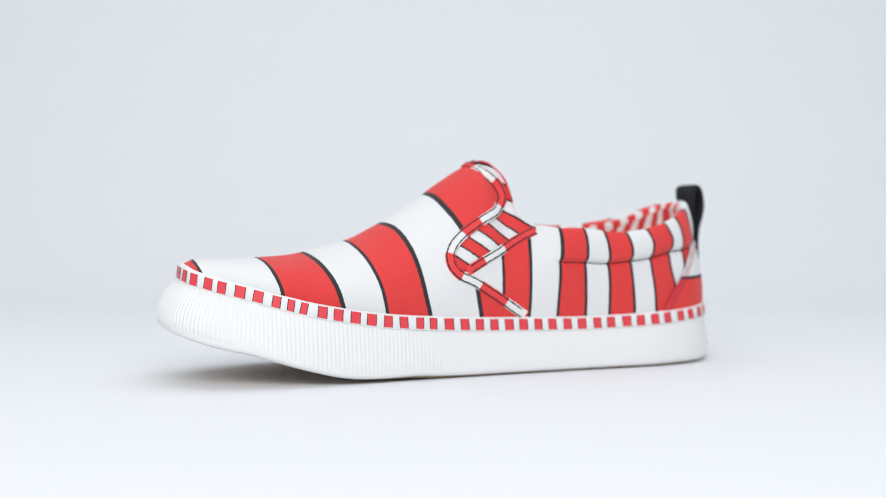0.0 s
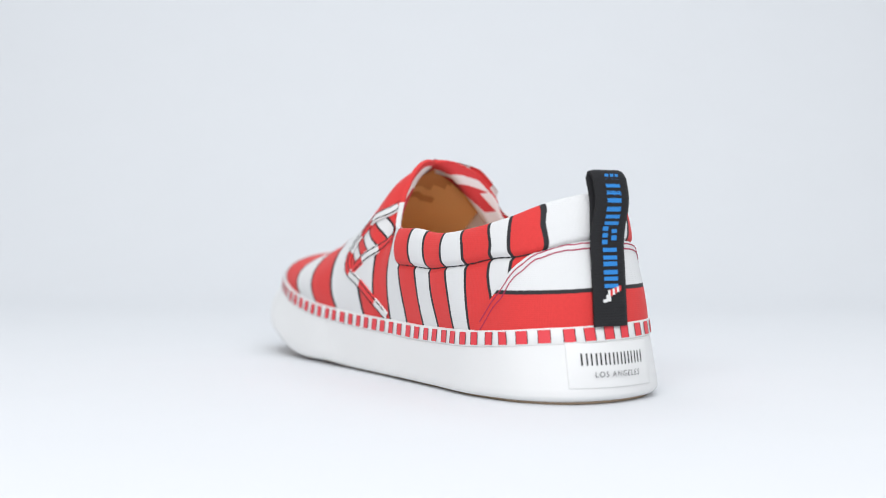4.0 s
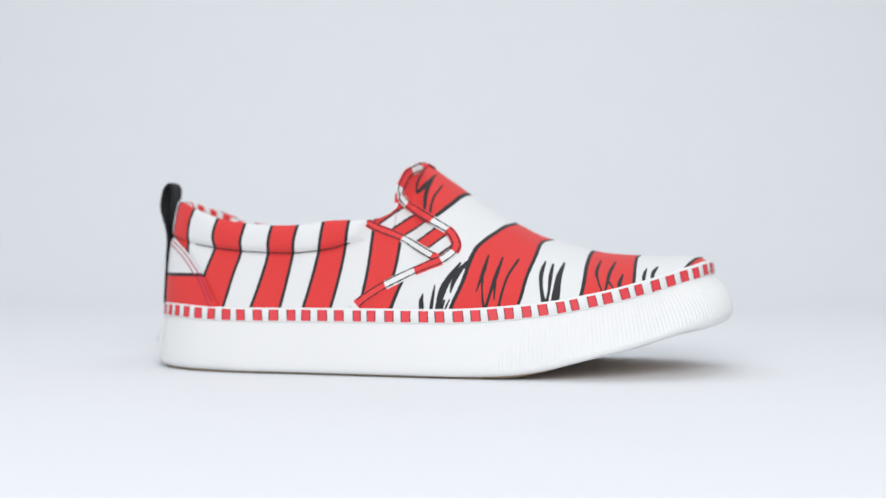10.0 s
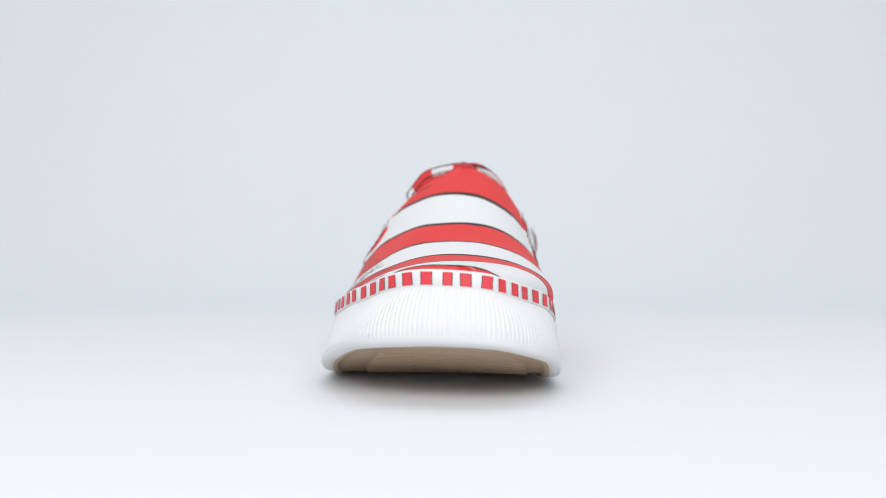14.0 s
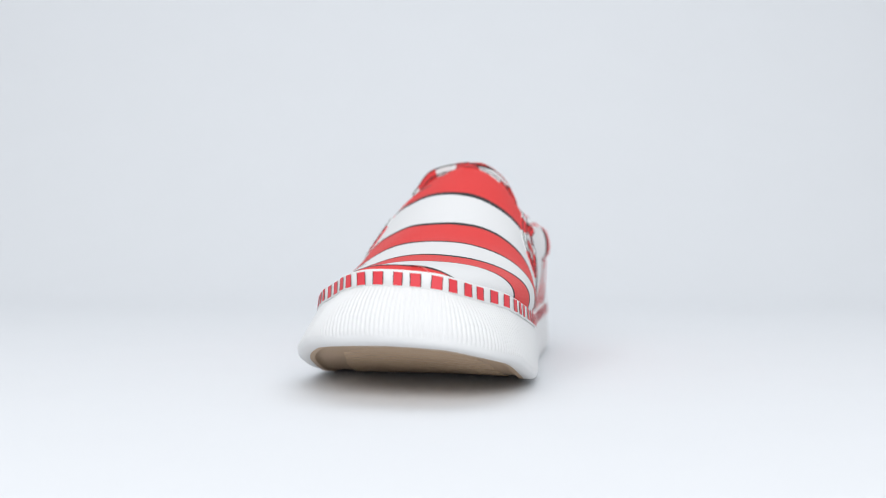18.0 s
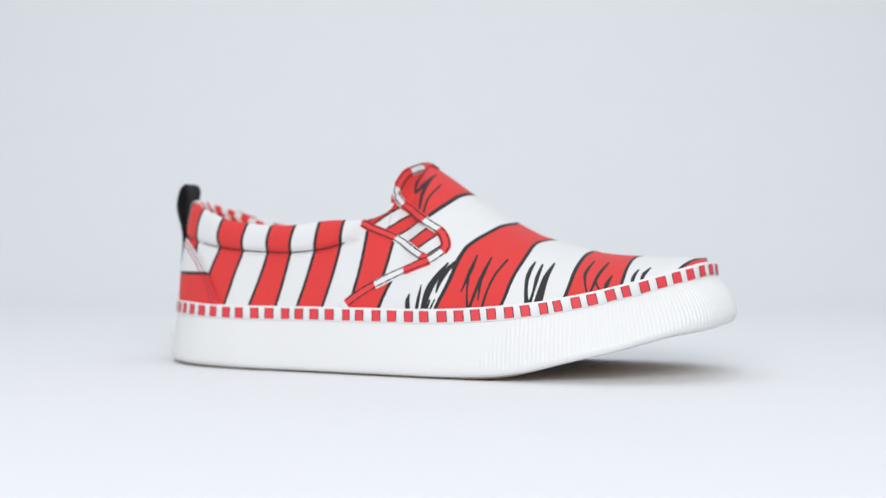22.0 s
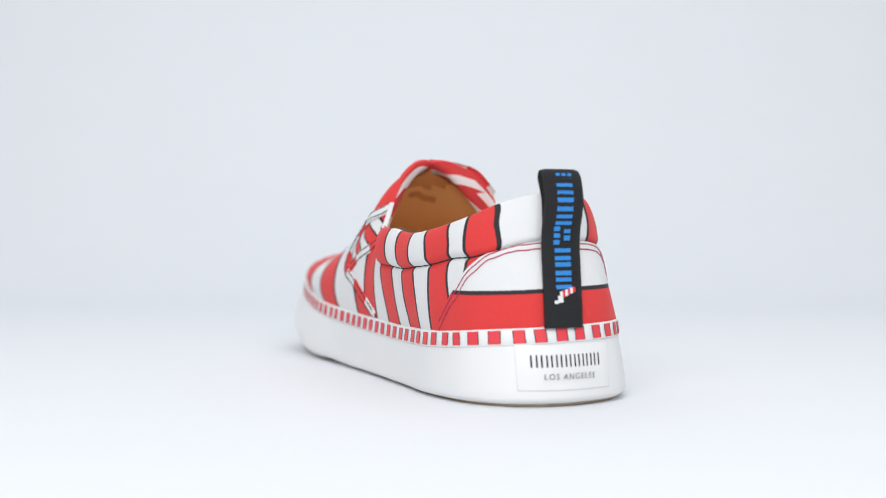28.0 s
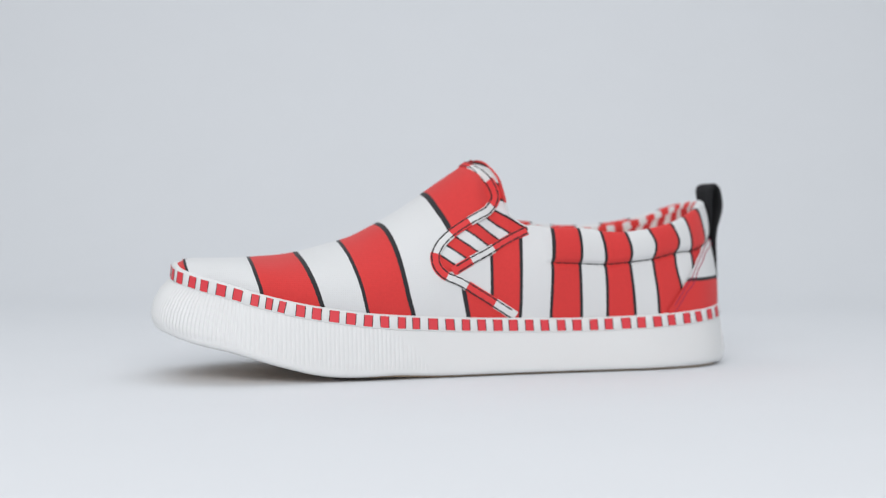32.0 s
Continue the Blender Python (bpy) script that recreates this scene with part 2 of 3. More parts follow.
def toe_bumper():
    """Ribbed rubber wrap round the toe."""
    sel = np.concatenate([LEFT[::-1], RIGHT[1:]])
    x = RIM[sel][:, 0]
    y = RIM[sel][:, 1]
    keep = np.where(((x < -17) & (y < 0)) | ((x < -21) & (y >= 0)))[0]
    sel = sel[keep]
    seg = np.concatenate([[0], np.cumsum(np.hypot(*np.diff(RIM[sel], axis=0).T))])
    pos = np.arange(0, seg[-1], 0.2)
    idx = np.interp(pos, seg, np.arange(len(sel)))
    base = RIM[sel]
    pt = np.column_stack([np.interp(idx, np.arange(len(sel)), base[:, k]) for k in (0, 1)])
    nm = np.column_stack([np.interp(idx, np.arange(len(sel)), RIM_IN[sel][:, k]) for k in (0, 1)])
    x, y = pt.T
    z0, z1, lean = wall_foot(x, y), top_height(x, y) - BAND, wall_lean(x, y)
    near_toe = 1 - step(-122, -60, x)
    curl = 0.8 + (0.6 + 1.4 * step(-22, 8, y)) * (1 - step(-112, -70, x)) + 1.4 * step(70, 115, x)
    drop = z0 - wall_foot(*(pt + nm * (1.5 + curl)[:, None]).T)
    round_toe = 1 + 1.3 * (1 - step(-124, -92, x))
    rib = (0.30 + 0.18 * near_toe) * (np.sqrt(np.sin(math.pi * pos / 1.8) ** 2 + 0.02) - 0.3)
    rows = []
    for h, off, k in ((0.02, 0.4, 0.0), (0.035, 0.0, 0.3), (0.06, -0.25, 0.0), (0.115, -0.25, 0.0), (0.15, 0.05, 0.3), (0.19, 0.09, 1), (0.3, 0.2, 1), (0.5, 0.42, 1), (0.75, 0.72, 1), (0.93, 0.94, 0.8), (0.985, 0.99, 0.0)):
        cut = 20 * h ** 1.4
        ends = np.minimum(step(cut, cut + 2.2, pos), step(cut, cut + 2.2, seg[-1] - pos))
        inward = (off + curl * max(0, 1 - h / 0.17) ** 2.2 if h < 0.18 else off ** round_toe * lean) - ends * (rib + 0.18) * k + 0.15 * (1 - ends)
        rows.append(np.column_stack([pt + nm * inward[:, None], z0 + h * (z1 - z0) - drop * max(0, 1 - h / 0.17) ** 2]))
    v = np.stack(rows, 1)
    mesh_object("toe_bumper", v.reshape(-1, 3), grid_faces(len(pos), len(rows)), rubber, shoe, "ribbed white rubber toe wrap")


toe_bumper()


# the blocks' places along the band, in mm from the tip of the toe over the right side to the heel and back
BLOCK_PLACES = [7.5, 16.7, 25.8, 35.2, 44.2, 52.9, 61.5, 71, 78.2, 86.2, 93.3, 101.2, 107, 114.5, 121.3, 128.8, 135.6, 142.8, 150.2, 158.1, 165, 172.7, 179.9, 187.7,
                194, 201.9, 209.4, 216.7, 223.4, 231.2, 238.5, 246.4, 253.5, 261, 268.1, 275.3, 282.2, 288.5, 295.8, 303.2, 311.6, 319.6, 328.2, 336.5, 346, 354.7,
                363, 369.9, 378.1, 385.4, 393.1, 400.3, 408.3, 415.3, 423.1, 430.4, 438, 445, 452.4, 459.4, 466.7, 473.7, 480.8, 488.3, 495.7, 502, 509.4, 516.3,
                523.5, 530.4, 537.6, 544.2, 551.7, 556.8, 562.6, 570.3, 578.2, 587.2, 595.1, 604, 613, 622]


def striped_band():
    idx = np.arange(0, len(RIM), 8)
    x, y = RIM[idx].T
    z1, lean = top_height(x, y), wall_lean(x, y)
    rows = [rim_points(idx, lean - 0.2, z1 - BAND - 0.3), rim_points(idx, lean - 0.5, z1 - BAND), rim_points(idx, lean + 0.1, z1 - 1.0), rim_points(idx, lean + 0.7, z1 - 0.3),
            rim_points(idx, lean + 1.6, z1 - 0.2), rim_points(idx, lean + 4.0, z1 - 0.6)]
    v = np.stack(rows, 1)
    band = mesh_object("foxing_band", v.reshape(-1, 3), grid_faces(len(idx), len(rows), True), rubber, shoe, "white rubber band with printed red blocks")
    # the red blocks, one by one
    seg = np.concatenate([[0], np.cumsum(np.hypot(*np.diff(np.vstack([RIM, RIM[:1]]), axis=0).T))])
    whole = seg[-1]
    rng = random.Random(4)
    gaps = np.diff(BLOCK_PLACES + [BLOCK_PLACES[0] + whole])
    for k, mid in enumerate(BLOCK_PLACES):
        pitch = min(gaps[k], gaps[k - 1])
        wide = pitch * rng.uniform(0.56, 0.62)
        a = mid - wide / 2
        jm = int(np.searchsorted(seg, mid % whole, "right") - 1) % len(RIM)
        ahead, behind = RIM[(jm + 30) % len(RIM)], RIM[jm - 30]
        slope = (float(top_height(*ahead)) - float(top_height(*behind))) / float(np.hypot(*(ahead - behind)))
        lean = -slope + rng.uniform(-0.05, 0.05) + 0.06
        verts, slots, faces = [], [], []
        cols = (0, 0.3, wide * 0.5, wide - 0.3, wide)
        for c in cols:
            for h in (0.3, BAND * 0.5, BAND - 1.0):
                s = (a + c + lean * (h - BAND / 2)) % whole
                j = int(np.searchsorted(seg, s, "right") - 1) % len(RIM)
                q, nn = RIM[j], RIM_IN[j]
                ln = float(wall_lean(*q))
                z = float(top_height(*q)) - BAND + h
                inward = ln - 0.5 + 0.6 * h / (BAND - 1) - 0.22
                verts.append((*(q + nn * inward), z))
        m = 3
        for c in range(len(cols) - 1):
            for r in range(m - 1):
                faces.append((c * m + r, (c + 1) * m + r, (c + 1) * m + r + 1, c * m + r + 1))
                slots.append(1 if c in (0, len(cols) - 2) else 0)
        mesh_object("red_block", verts, faces, [red_rubber, black_ink], band, "", False, slots)


# ---- the upper: profiles swept from the sole's edge to the ridge and the rim of the opening ----
NS, NV = 760, 144
# stations: x on the sole's edge; then the profile's upper end x, y, z
RIDGE = [(-131, -117, 0, 49.8), (-112, -108, -0.5, 50.2), (-92, -92, -1.5, 50.5), (-72, -73, -3, 51.8), (-52, -55, -5, 56.3), (-41, -45, -6, 59.2), (-32, -37, -7, 63.2), (-14, -19, -8.5, 73.5), (-2, -3, -10, 84.9), (7, 9, -11, 92.6)]
RIM_LEFT = RIDGE + [(13, 12.3, -20.5, 91.0), (16.5, 15.2, -27.5, 85.0), (19.5, 16.4, -31.8, 77), (22.5, 17.6, -34.6, 69.6), (26, 22.6, -38.4, 64.4), (31, 29.5, -41.6, 63.4), (50, 50, -43.4, 62.8),
                    (62, 62, -43.2, 61.3), (85, 85, -41.5, 63.2), (102, 101, -36.2, 67.2), (116, 112.5, -29.3, 71.9), (126, 120.5, -21, 74.8), (134, 124.2, -10.5, 75.8)]
RIM_RIGHT = RIDGE + [(15, 12.5, 0.5, 91), (20, 16, 8.5, 86), (23, 18.4, 13.6, 79.5), (26.5, 19.4, 18.0, 72.2), (31, 28.0, 21.2, 66.8), (36, 33.5, 21.4, 66.6), (50, 48, 21.6, 66.2),
                     (62, 62, 22.2, 64.4), (85, 84, 18.6, 64.8), (102, 100, 14.2, 67.4), (114, 112.5, 7.8, 71.6), (126, 120.5, 0.2, 74.6), (134, 124.2, -10.5, 75.8)]


def profile_sheet(sg):
    idx = LEFT if sg < 0 else RIGHT
    table = RIM_LEFT if sg < 0 else RIM_RIGHT
    xo = RIM[idx][:, 0]
    # even steps along the sole's edge
    seg = np.concatenate([[0], np.cumsum(np.hypot(*np.diff(RIM[idx], axis=0).T))])
    place = np.interp([r[0] for r in table], np.maximum.accumulate(xo), seg)
    place[0], place[-1] = 0, seg[-1]
    u = np.linspace(0, seg[-1], NS)
    ids = np.interp(u, seg, np.arange(len(idx)))
    pick = lambda arr: np.column_stack([np.interp(ids, np.arange(len(idx)), arr[idx][:, k]) for k in (0, 1)])
    p, nin = pick(RIM), pick(RIM_IN)
    nin /= np.hypot(*nin.T)[:, None]
    z = top_height(*p.T)
    lean = wall_lean(p[:, 0], p[:, 1])
    B = np.column_stack([p + nin * (lean + 1.5)[:, None], z - 0.8])
    T = cubic([(a, *r[1:]) for a, r in zip(place, table)], u)
    ridge = 1 - step(place[9] - 6, place[9] + 10, u)
    rise = T[:, 2] - B[:, 2]
    out = B - T
    out[:, 2] = 0
    inn = np.column_stack([nin, 0 * z])
    toe = 1 - step(-125, -60, B[:, 0])
    heel = step(106, 130, B[:, 0])
    waist = step(72, 100, B[:, 0])
    up = (((0.53 if sg < 0 else 0.27) * (1 - heel) + 0.42 * heel) * rise * (1 - toe) + toe * np.maximum(4.5 - 3.2 * (1 - step(-124, -104, B[:, 0])), 0.5 * rise))[:, None] * np.array([0, 0, 1])
    lean_in = inn * (toe * (0.3 + 4.2 * (1 - step(-124, -98, B[:, 0])) if sg < 0 else 4.5) + (1 - toe) * (3.4 * (1 - heel) if sg > 0 else -4.4 * (1 - waist)) - (2.6 * (1 - step(0, 30, B[:, 0])) * step(-96, -48, B[:, 0]) if sg < 0 else 0))[:, None]
    P1 = B + up + lean_in
    k = ((0.69 if sg < 0 else 0.54) - (0.0 if sg < 0 else 0.06) * toe)[:, None]
    P2r = T + out * np.array([0.1, 1, 0]) * k
    P2c = T + out * (0.22 + 0.15 * heel)[:, None] - np.array([0, 0, 1]) * (0.34 * rise)[:, None]
    if sg < 0:
        P2c = P2c - inn * (2.6 * step(4, 24, B[:, 0]) * (1 - step(60, 92, B[:, 0])))[:, None]
    P2 = P2r * ridge[:, None] + P2c * (1 - ridge[:, None])
    v = np.linspace(0, 1, NV)[None, :, None]
    S = (1 - v) ** 3 * B[:, None] + 3 * (1 - v) ** 2 * v * P1[:, None] + 3 * (1 - v) * v * v * P2[:, None] + v ** 3 * T[:, None]
    return S


def sheet_normals(S, sg):
    n = np.cross(np.gradient(S, axis=0), np.gradient(S, axis=1))
    n /= np.maximum(np.linalg.norm(n, axis=2, keepdims=True), 1e-9)
    return n if sg < 0 else -n


def seam_z(sg, x):
    if sg < 0:
        return cubic([(20, 48.6), (34, 48.2), (47, 47.7), (59, 47.2), (71, 48.1), (84, 49.5), (97, 52), (108, 53), (117, 55.6), (124, 58.5), (134, 60)], x)
    return cubic([(20, 57.5), (36, 57), (41.6, 55.9), (47, 54.2), (53, 53.2), (64, 52.1), (76, 52.2), (88, 52.8), (101, 54.2), (112, 56), (121.6, 58), (134, 60)], x)


SHEET, NORM = {}, {}
for sg in (-1, 1):
    S = profile_sheet(sg)
    n = sheet_normals(S, sg)
    # padded collar: pinched at its seam, round above it
    on = step(30, 37, S[..., 0])
    d = S[..., 2] - seam_z(sg, S[..., 0])
    full = np.maximum(S[:, -1:, 2] - seam_z(sg, S[:, -1:, 0]), 6)
    puff = 2.9 * (1 - 0.55 * step(98, 121, S[..., 0])) * np.sqrt(np.clip(np.sin(math.pi * np.clip(d / full, 0, 1)), 0, 1)) - 0.9 * np.exp(-(d / 1.1) ** 2)
    # slack in the cloth
    px, py, pz = S[..., 0], S[..., 1], S[..., 2]
    slack = 0.32 * np.sin(px / 8.5 + py / 12 + sg) * np.sin(pz / 7.0 - px / 19) + 0.16 * np.sin(px / 4.1 - pz / 5.3) * np.sin(py / 6.2 + 1.7)
    slack *= np.sin(math.pi * np.linspace(0, 1, NV))[None, :] ** 0.7 * step(-122, -100, px)
    S = S + n * (puff * on + slack)[..., None]
    SHEET[sg], NORM[sg] = S, sheet_normals(S, sg)


def lay(sg, pts, step_mm=0.7, lift=0.0, plane=(0, 2), smooth=True):
    """A line through pairs (x, z) of the side view, laid on the upper: its points and the normals there."""
    S, n = SHEET[sg], NORM[sg]
    p = np.array(pts, float)
    key = np.concatenate([[0], np.cumsum(np.hypot(*np.diff(p, axis=0).T))])
    q = np.arange(0, key[-1] + step_mm * 0.5, step_mm)
    line = cubic([(a, *b) for a, b in zip(key, p)], q) if smooth and len(p) > 2 else np.column_stack([np.interp(q, key, p[:, k]) for k in (0, 1)])
    flat = S[..., plane]
    ds, dv = np.gradient(S, axis=0), np.gradient(S, axis=1)
    out, nor = [], []
    for a in line:
        d = (flat[..., 0] - a[0]) ** 2 + (flat[..., 1] - a[1]) ** 2
        i, j = np.unravel_index(np.argmin(d), d.shape)
        m = np.array([[ds[i, j, plane[0]], dv[i, j, plane[0]]], [ds[i, j, plane[1]], dv[i, j, plane[1]]]])
        det = np.linalg.det(m)
        c = np.clip(np.linalg.solve(m, a - flat[i, j]), -1.5, 1.5) if abs(det) > 1e-6 else (0, 0)
        out.append(S[i, j] + ds[i, j] * c[0] + dv[i, j] * c[1])
        nor.append(n[i, j])
    out, nor = np.array(out), np.array(nor)
    return out + nor * lift, nor


def ribbon(name, pts, nor, width, thick, mat, parent, label="", cuts=None, mats=None):
    """A flat tape along a line on the upper, rounded over its width."""
    t = np.gradient(pts, axis=0)
    t /= np.maximum(np.linalg.norm(t, axis=1, keepdims=True), 1e-9)
    side = np.cross(nor, t)
    side /= np.maximum(np.linalg.norm(side, axis=1, keepdims=True), 1e-9)
    rows = [pts + side * (width * a) + nor * (thick * b) for a, b in ((-0.5, -0.6), (-0.5, 0.55), (-0.38, 1), (0, 1.08), (0.38, 1), (0.5, 0.55), (0.5, -0.6))]
    v = np.stack(rows, 1)
    f = grid_faces(len(pts), len(rows))
    slots = None if cuts is None else [int(cuts(k // (len(rows) - 1))) for k in range(len(f))]
    return mesh_object(name, v.reshape(-1, 3), f, mats or mat, parent, label, True, slots)


def stitches(pts, nor, mat, parent, name="stitching", length=2.2, gap=0.9, width=0.45, thick=0.28):
    """A row of stitches along a line, in one mesh."""
    seg = np.concatenate([[0], np.cumsum(np.linalg.norm(np.diff(pts, axis=0), axis=1))])
    verts, faces = [], []
    a = 0.0
    while a + length < seg[-1]:
        q = np.linspace(a, a + length, 5)
        c = np.column_stack([np.interp(q, seg, pts[:, k]) for k in range(3)])
        m = np.column_stack([np.interp(q, seg, nor[:, k]) for k in range(3)])
        t = np.gradient(c, axis=0)
        sd = np.cross(m, t)
        sd /= np.maximum(np.linalg.norm(sd, axis=1, keepdims=True), 1e-9)
        rise = np.array([0.15, 0.85, 1, 0.85, 0.15])[:, None] * thick
        o = len(verts)
        for s, b in ((-0.5, -0.2), (0, 1), (0.5, -0.2)):
            verts += list(c + sd * width * s + m * (rise if b == 1 else rise * 0 - 0.05))
        for k in range(4):
            for r in range(2):
                faces.append((o + r * 5 + k, o + r * 5 + k + 1, o + (r + 1) * 5 + k + 1, o + (r + 1) * 5 + k))
        a += length + gap
    return mesh_object(name, verts, faces, mat, parent)


# ---- the print on the canvas ----
VAMP_BANDS = [  # each: toe-side edge and heel-side edge as (place across the vamp from -1 left over 0 ridge to 1 right, x)
    ([(-1, -89), (-0.94, -89.2), (-0.69, -90.6), (-0.43, -91), (-0.15, -90.2), (0, -89), (0.1, -87.8), (0.21, -86.4), (0.54, -83.9), (0.88, -82.5), (1, -82)],
     [(-1, -64.8), (-0.96, -65.4), (-0.71, -68.2), (-0.43, -69.8), (-0.15, -70), (0, -69), (0.1, -67.6), (0.21, -66), (0.47, -63.2), (0.76, -61.2), (0.95, -59.8), (1, -59.4)]),
    ([(-1, -46), (-0.97, -46.5), (-0.72, -49.3), (-0.37, -51.5), (-0.15, -51.6), (0, -50.4), (0.1, -48), (0.2, -45), (0.42, -41.6), (0.67, -37.3), (0.95, -34), (1, -33.3)],
     [(-1, -26.4), (-0.88, -28.8), (-0.72, -30.6), (-0.46, -32.4), (-0.15, -33.6), (0, -33.6), (0.12, -32), (0.27, -27), (0.44, -19.8), (0.54, -15.6), (0.62, -13.6), (0.78, -10.3), (0.95, -6.1), (1, -5.2)]),
    ([(-1, -2), (-0.91, -3.9), (-0.52, -8.9), (-0.31, -11.9), (-0.12, -12.8), (0, -12.6), (0.1, -11), (0.22, -7.6), (0.33, -4), (0.42, 0), (0.48, 3.3), (0.79, 15.8), (0.87, 17.9), (1, 20.3)],
     [(-1, 90), (0, 90), (1, 90)]),
]
SIDE_BANDS = {  # each: toe-side edge and heel-side edge as (z, x)
    -1: [([(20, 8.4), (40, 8.1), (53, 8.3), (90, 9)], [(20, 21.3), (29, 21.3), (45, 21.2), (58, 21.9), (90, 22.2)]),
         ([(20, 35.6), (26, 35.4), (40, 34.9), (54, 34.5), (66, 34.6)], [(20, 50), (26, 49.4), (40, 48), (52, 47.1), (61, 46.6), (68, 46.3)]),
         ([(20, 62.1), (26, 61.6), (35, 60.6), (47, 59.3), (52, 58.6), (60, 57.3), (68, 56.2)], [(20, 75.2), (26, 74.4), (37.5, 72.7), (47, 71.2), (54, 70.7), (60, 69.5), (68, 68.3)]),
         ([(20, 87), (26, 86.1), (35, 85), (48, 83.2), (57, 83.3), (61, 81.6), (70, 79.5)], [(20, 98.5), (39, 97.4), (42, 96.4), (50.6, 95.4), (56.7, 97), (63.6, 94.5), (70, 92)]),
         ([(20, 105.5), (49, 105.4), (54.5, 105.1), (61.5, 104.3), (66, 103.2), (75, 100)], None)],
    1: [([(20, 22), (42, 19.6), (47, 18.6), (59, 17.2), (90, 15.5)], [(20, 35.5), (30.6, 33.4), (40, 31.7), (52, 30.2), (62, 29.4), (90, 27)]),
        ([(20, 48.5), (29, 46.3), (40, 43.7), (52, 41.7), (57, 41.1), (68, 39.8)], [(20, 61), (28.6, 58.6), (40, 55.6), (52, 53.1), (57, 52.4), (68, 51)]),
        ([(20, 71), (28.6, 69), (40, 66.6), (52, 64.4), (57, 63.9), (63.6, 62.7), (70, 61.5)], [(20, 84.7), (28.6, 82), (40, 78.5), (52, 75.7), (57, 75.4), (63, 74.4), (70, 73.3)]),
        ([(20, 98), (28.6, 95), (42, 91.4), (52.5, 88.4), (57, 88.3), (63, 87.1), (70, 85.8)], [(20, 112), (42.6, 104.9), (47, 103.3), (54, 101), (59, 101.6), (65, 100.5), (72, 98.5)]),
        ([(20, 115), (54.1, 114.6), (59, 114.8), (63, 114.6), (68.8, 113.4), (76, 110)], None)],
}
# where the last collar stripe ends on the round of the heel, as (z, y)
HEEL_END = {-1: [(45, -31.5), (57, -30.9), (60, -31.1), (64.8, -31.2), (70, -30.1), (80, -28.5)], 1: [(45, 0.8), (59, 1.0), (66, 1.6), (71.6, 0.4), (80, -1)]}
# brush strokes on the right of the vamp, side view: x, z and width along each
STROKES_BACK_WHITE = [[(6.4, 35.3, 0.3), (7.0, 32.0, 1.9), (6.8, 28.4, 2.1)], [(1.4, 38.9, 0.4), (2.1, 34.1, 1.2), (2.9, 28.5, 1.4)], [(-9.2, 48.1, 0.7), (-5.1, 42.4, 2.3), (-1.9, 36.6, 3.0), (0.1, 28.5, 2.1)],
    [(-2.8, 32.5, 0.7), (-1.4, 28.5, 1.2)], [(-4.9, 32.9, 0.5), (-2.9, 28.5, 0.7)], [(-13.7, 50.9, 1.4), (-12.9, 49.6, 0.9)], [(-12.2, 48.7, 0.9), (-8.5, 44.1, 2.1), (-6.1, 39.1, 1.4), (-5.3, 35.8, 0.5)]]
STROKES_BACK_RED = [[(-21.1, 51.2, 0.7), (-19.2, 44.9, 1.6), (-17.5, 40.0, 0.9), (-16.1, 36.3, 0.4)], [(-18.8, 44.1, 1.0), (-18.6, 36.7, 0.7), (-19.4, 29.4, 1.0)],
    [(-27.2, 50.3, 0.7), (-24.6, 43.3, 1.6), (-22.6, 37.6, 1.2), (-20.1, 29.4, 1.0)], [(-24.2, 40.8, 0.9), (-23.8, 35.9, 0.7), (-23.7, 33.1, 0.5)], [(-33.9, 49.4, 0.9), (-29.7, 43.3, 0.9), (-27.2, 36.8, 0.9), (-25.4, 29.4, 1.0)]]
STROKES_FRONT_WHITE = [[(-45.5, 48.5, 0.7), (-43.7, 44.1, 1.7), (-43.3, 39.2, 1.4), (-44.2, 32.0, 1.7)], [(-48.7, 47.3, 0.9), (-47.4, 42.4, 1.6), (-46.6, 36.8, 1.0), (-45.5, 32.0, 1.2)],
    [(-53.5, 47.7, 0.9), (-51.0, 42.4, 2.3), (-49.8, 36.8, 3.0), (-48.8, 32.0, 3.5)]]
STROKES_FRONT_RED = [[(-69.8, 48.7, 0.5), (-67.2, 44.4, 1.3), (-67.4, 40.4, 0.7), (-68.7, 36.3, 0.7)], [(-75.9, 48.1, 0.7), (-72.6, 43.6, 1.3), (-70.7, 38.7, 0.9), (-69.6, 36.1, 0.7)], [(-71.9, 40.4, 0.7), (-73.5, 37.6, 0.5)],
    [(-78.2, 43.2, 0.5), (-76.4, 40.0, 1.6), (-75.9, 37.6, 1.3)], [(-88.8, 45.5, 0.5), (-87.1, 42.9, 1.4), (-86.4, 40.0, 1.1)], [(-93.6, 46.2, 0.5), (-91.1, 43.7, 1.4), (-90.2, 40.8, 1.1)]]
STROKES_TONGUE = [[(8.5, 89.7, 0.5), (11.3, 84.4, 1.0), (11.8, 79.8, 0.7)], [(3.6, 86.7, 0.9), (7.7, 82.0, 2.3), (11.3, 78.8, 1.2)], [(4.7, 84.3, 0.9), (7.0, 78.7, 1.9), (7.3, 70.6, 1.0)],
    [(0.1, 82.0, 0.7), (3.6, 75.9, 1.0), (4.8, 68.8, 1.0)]]


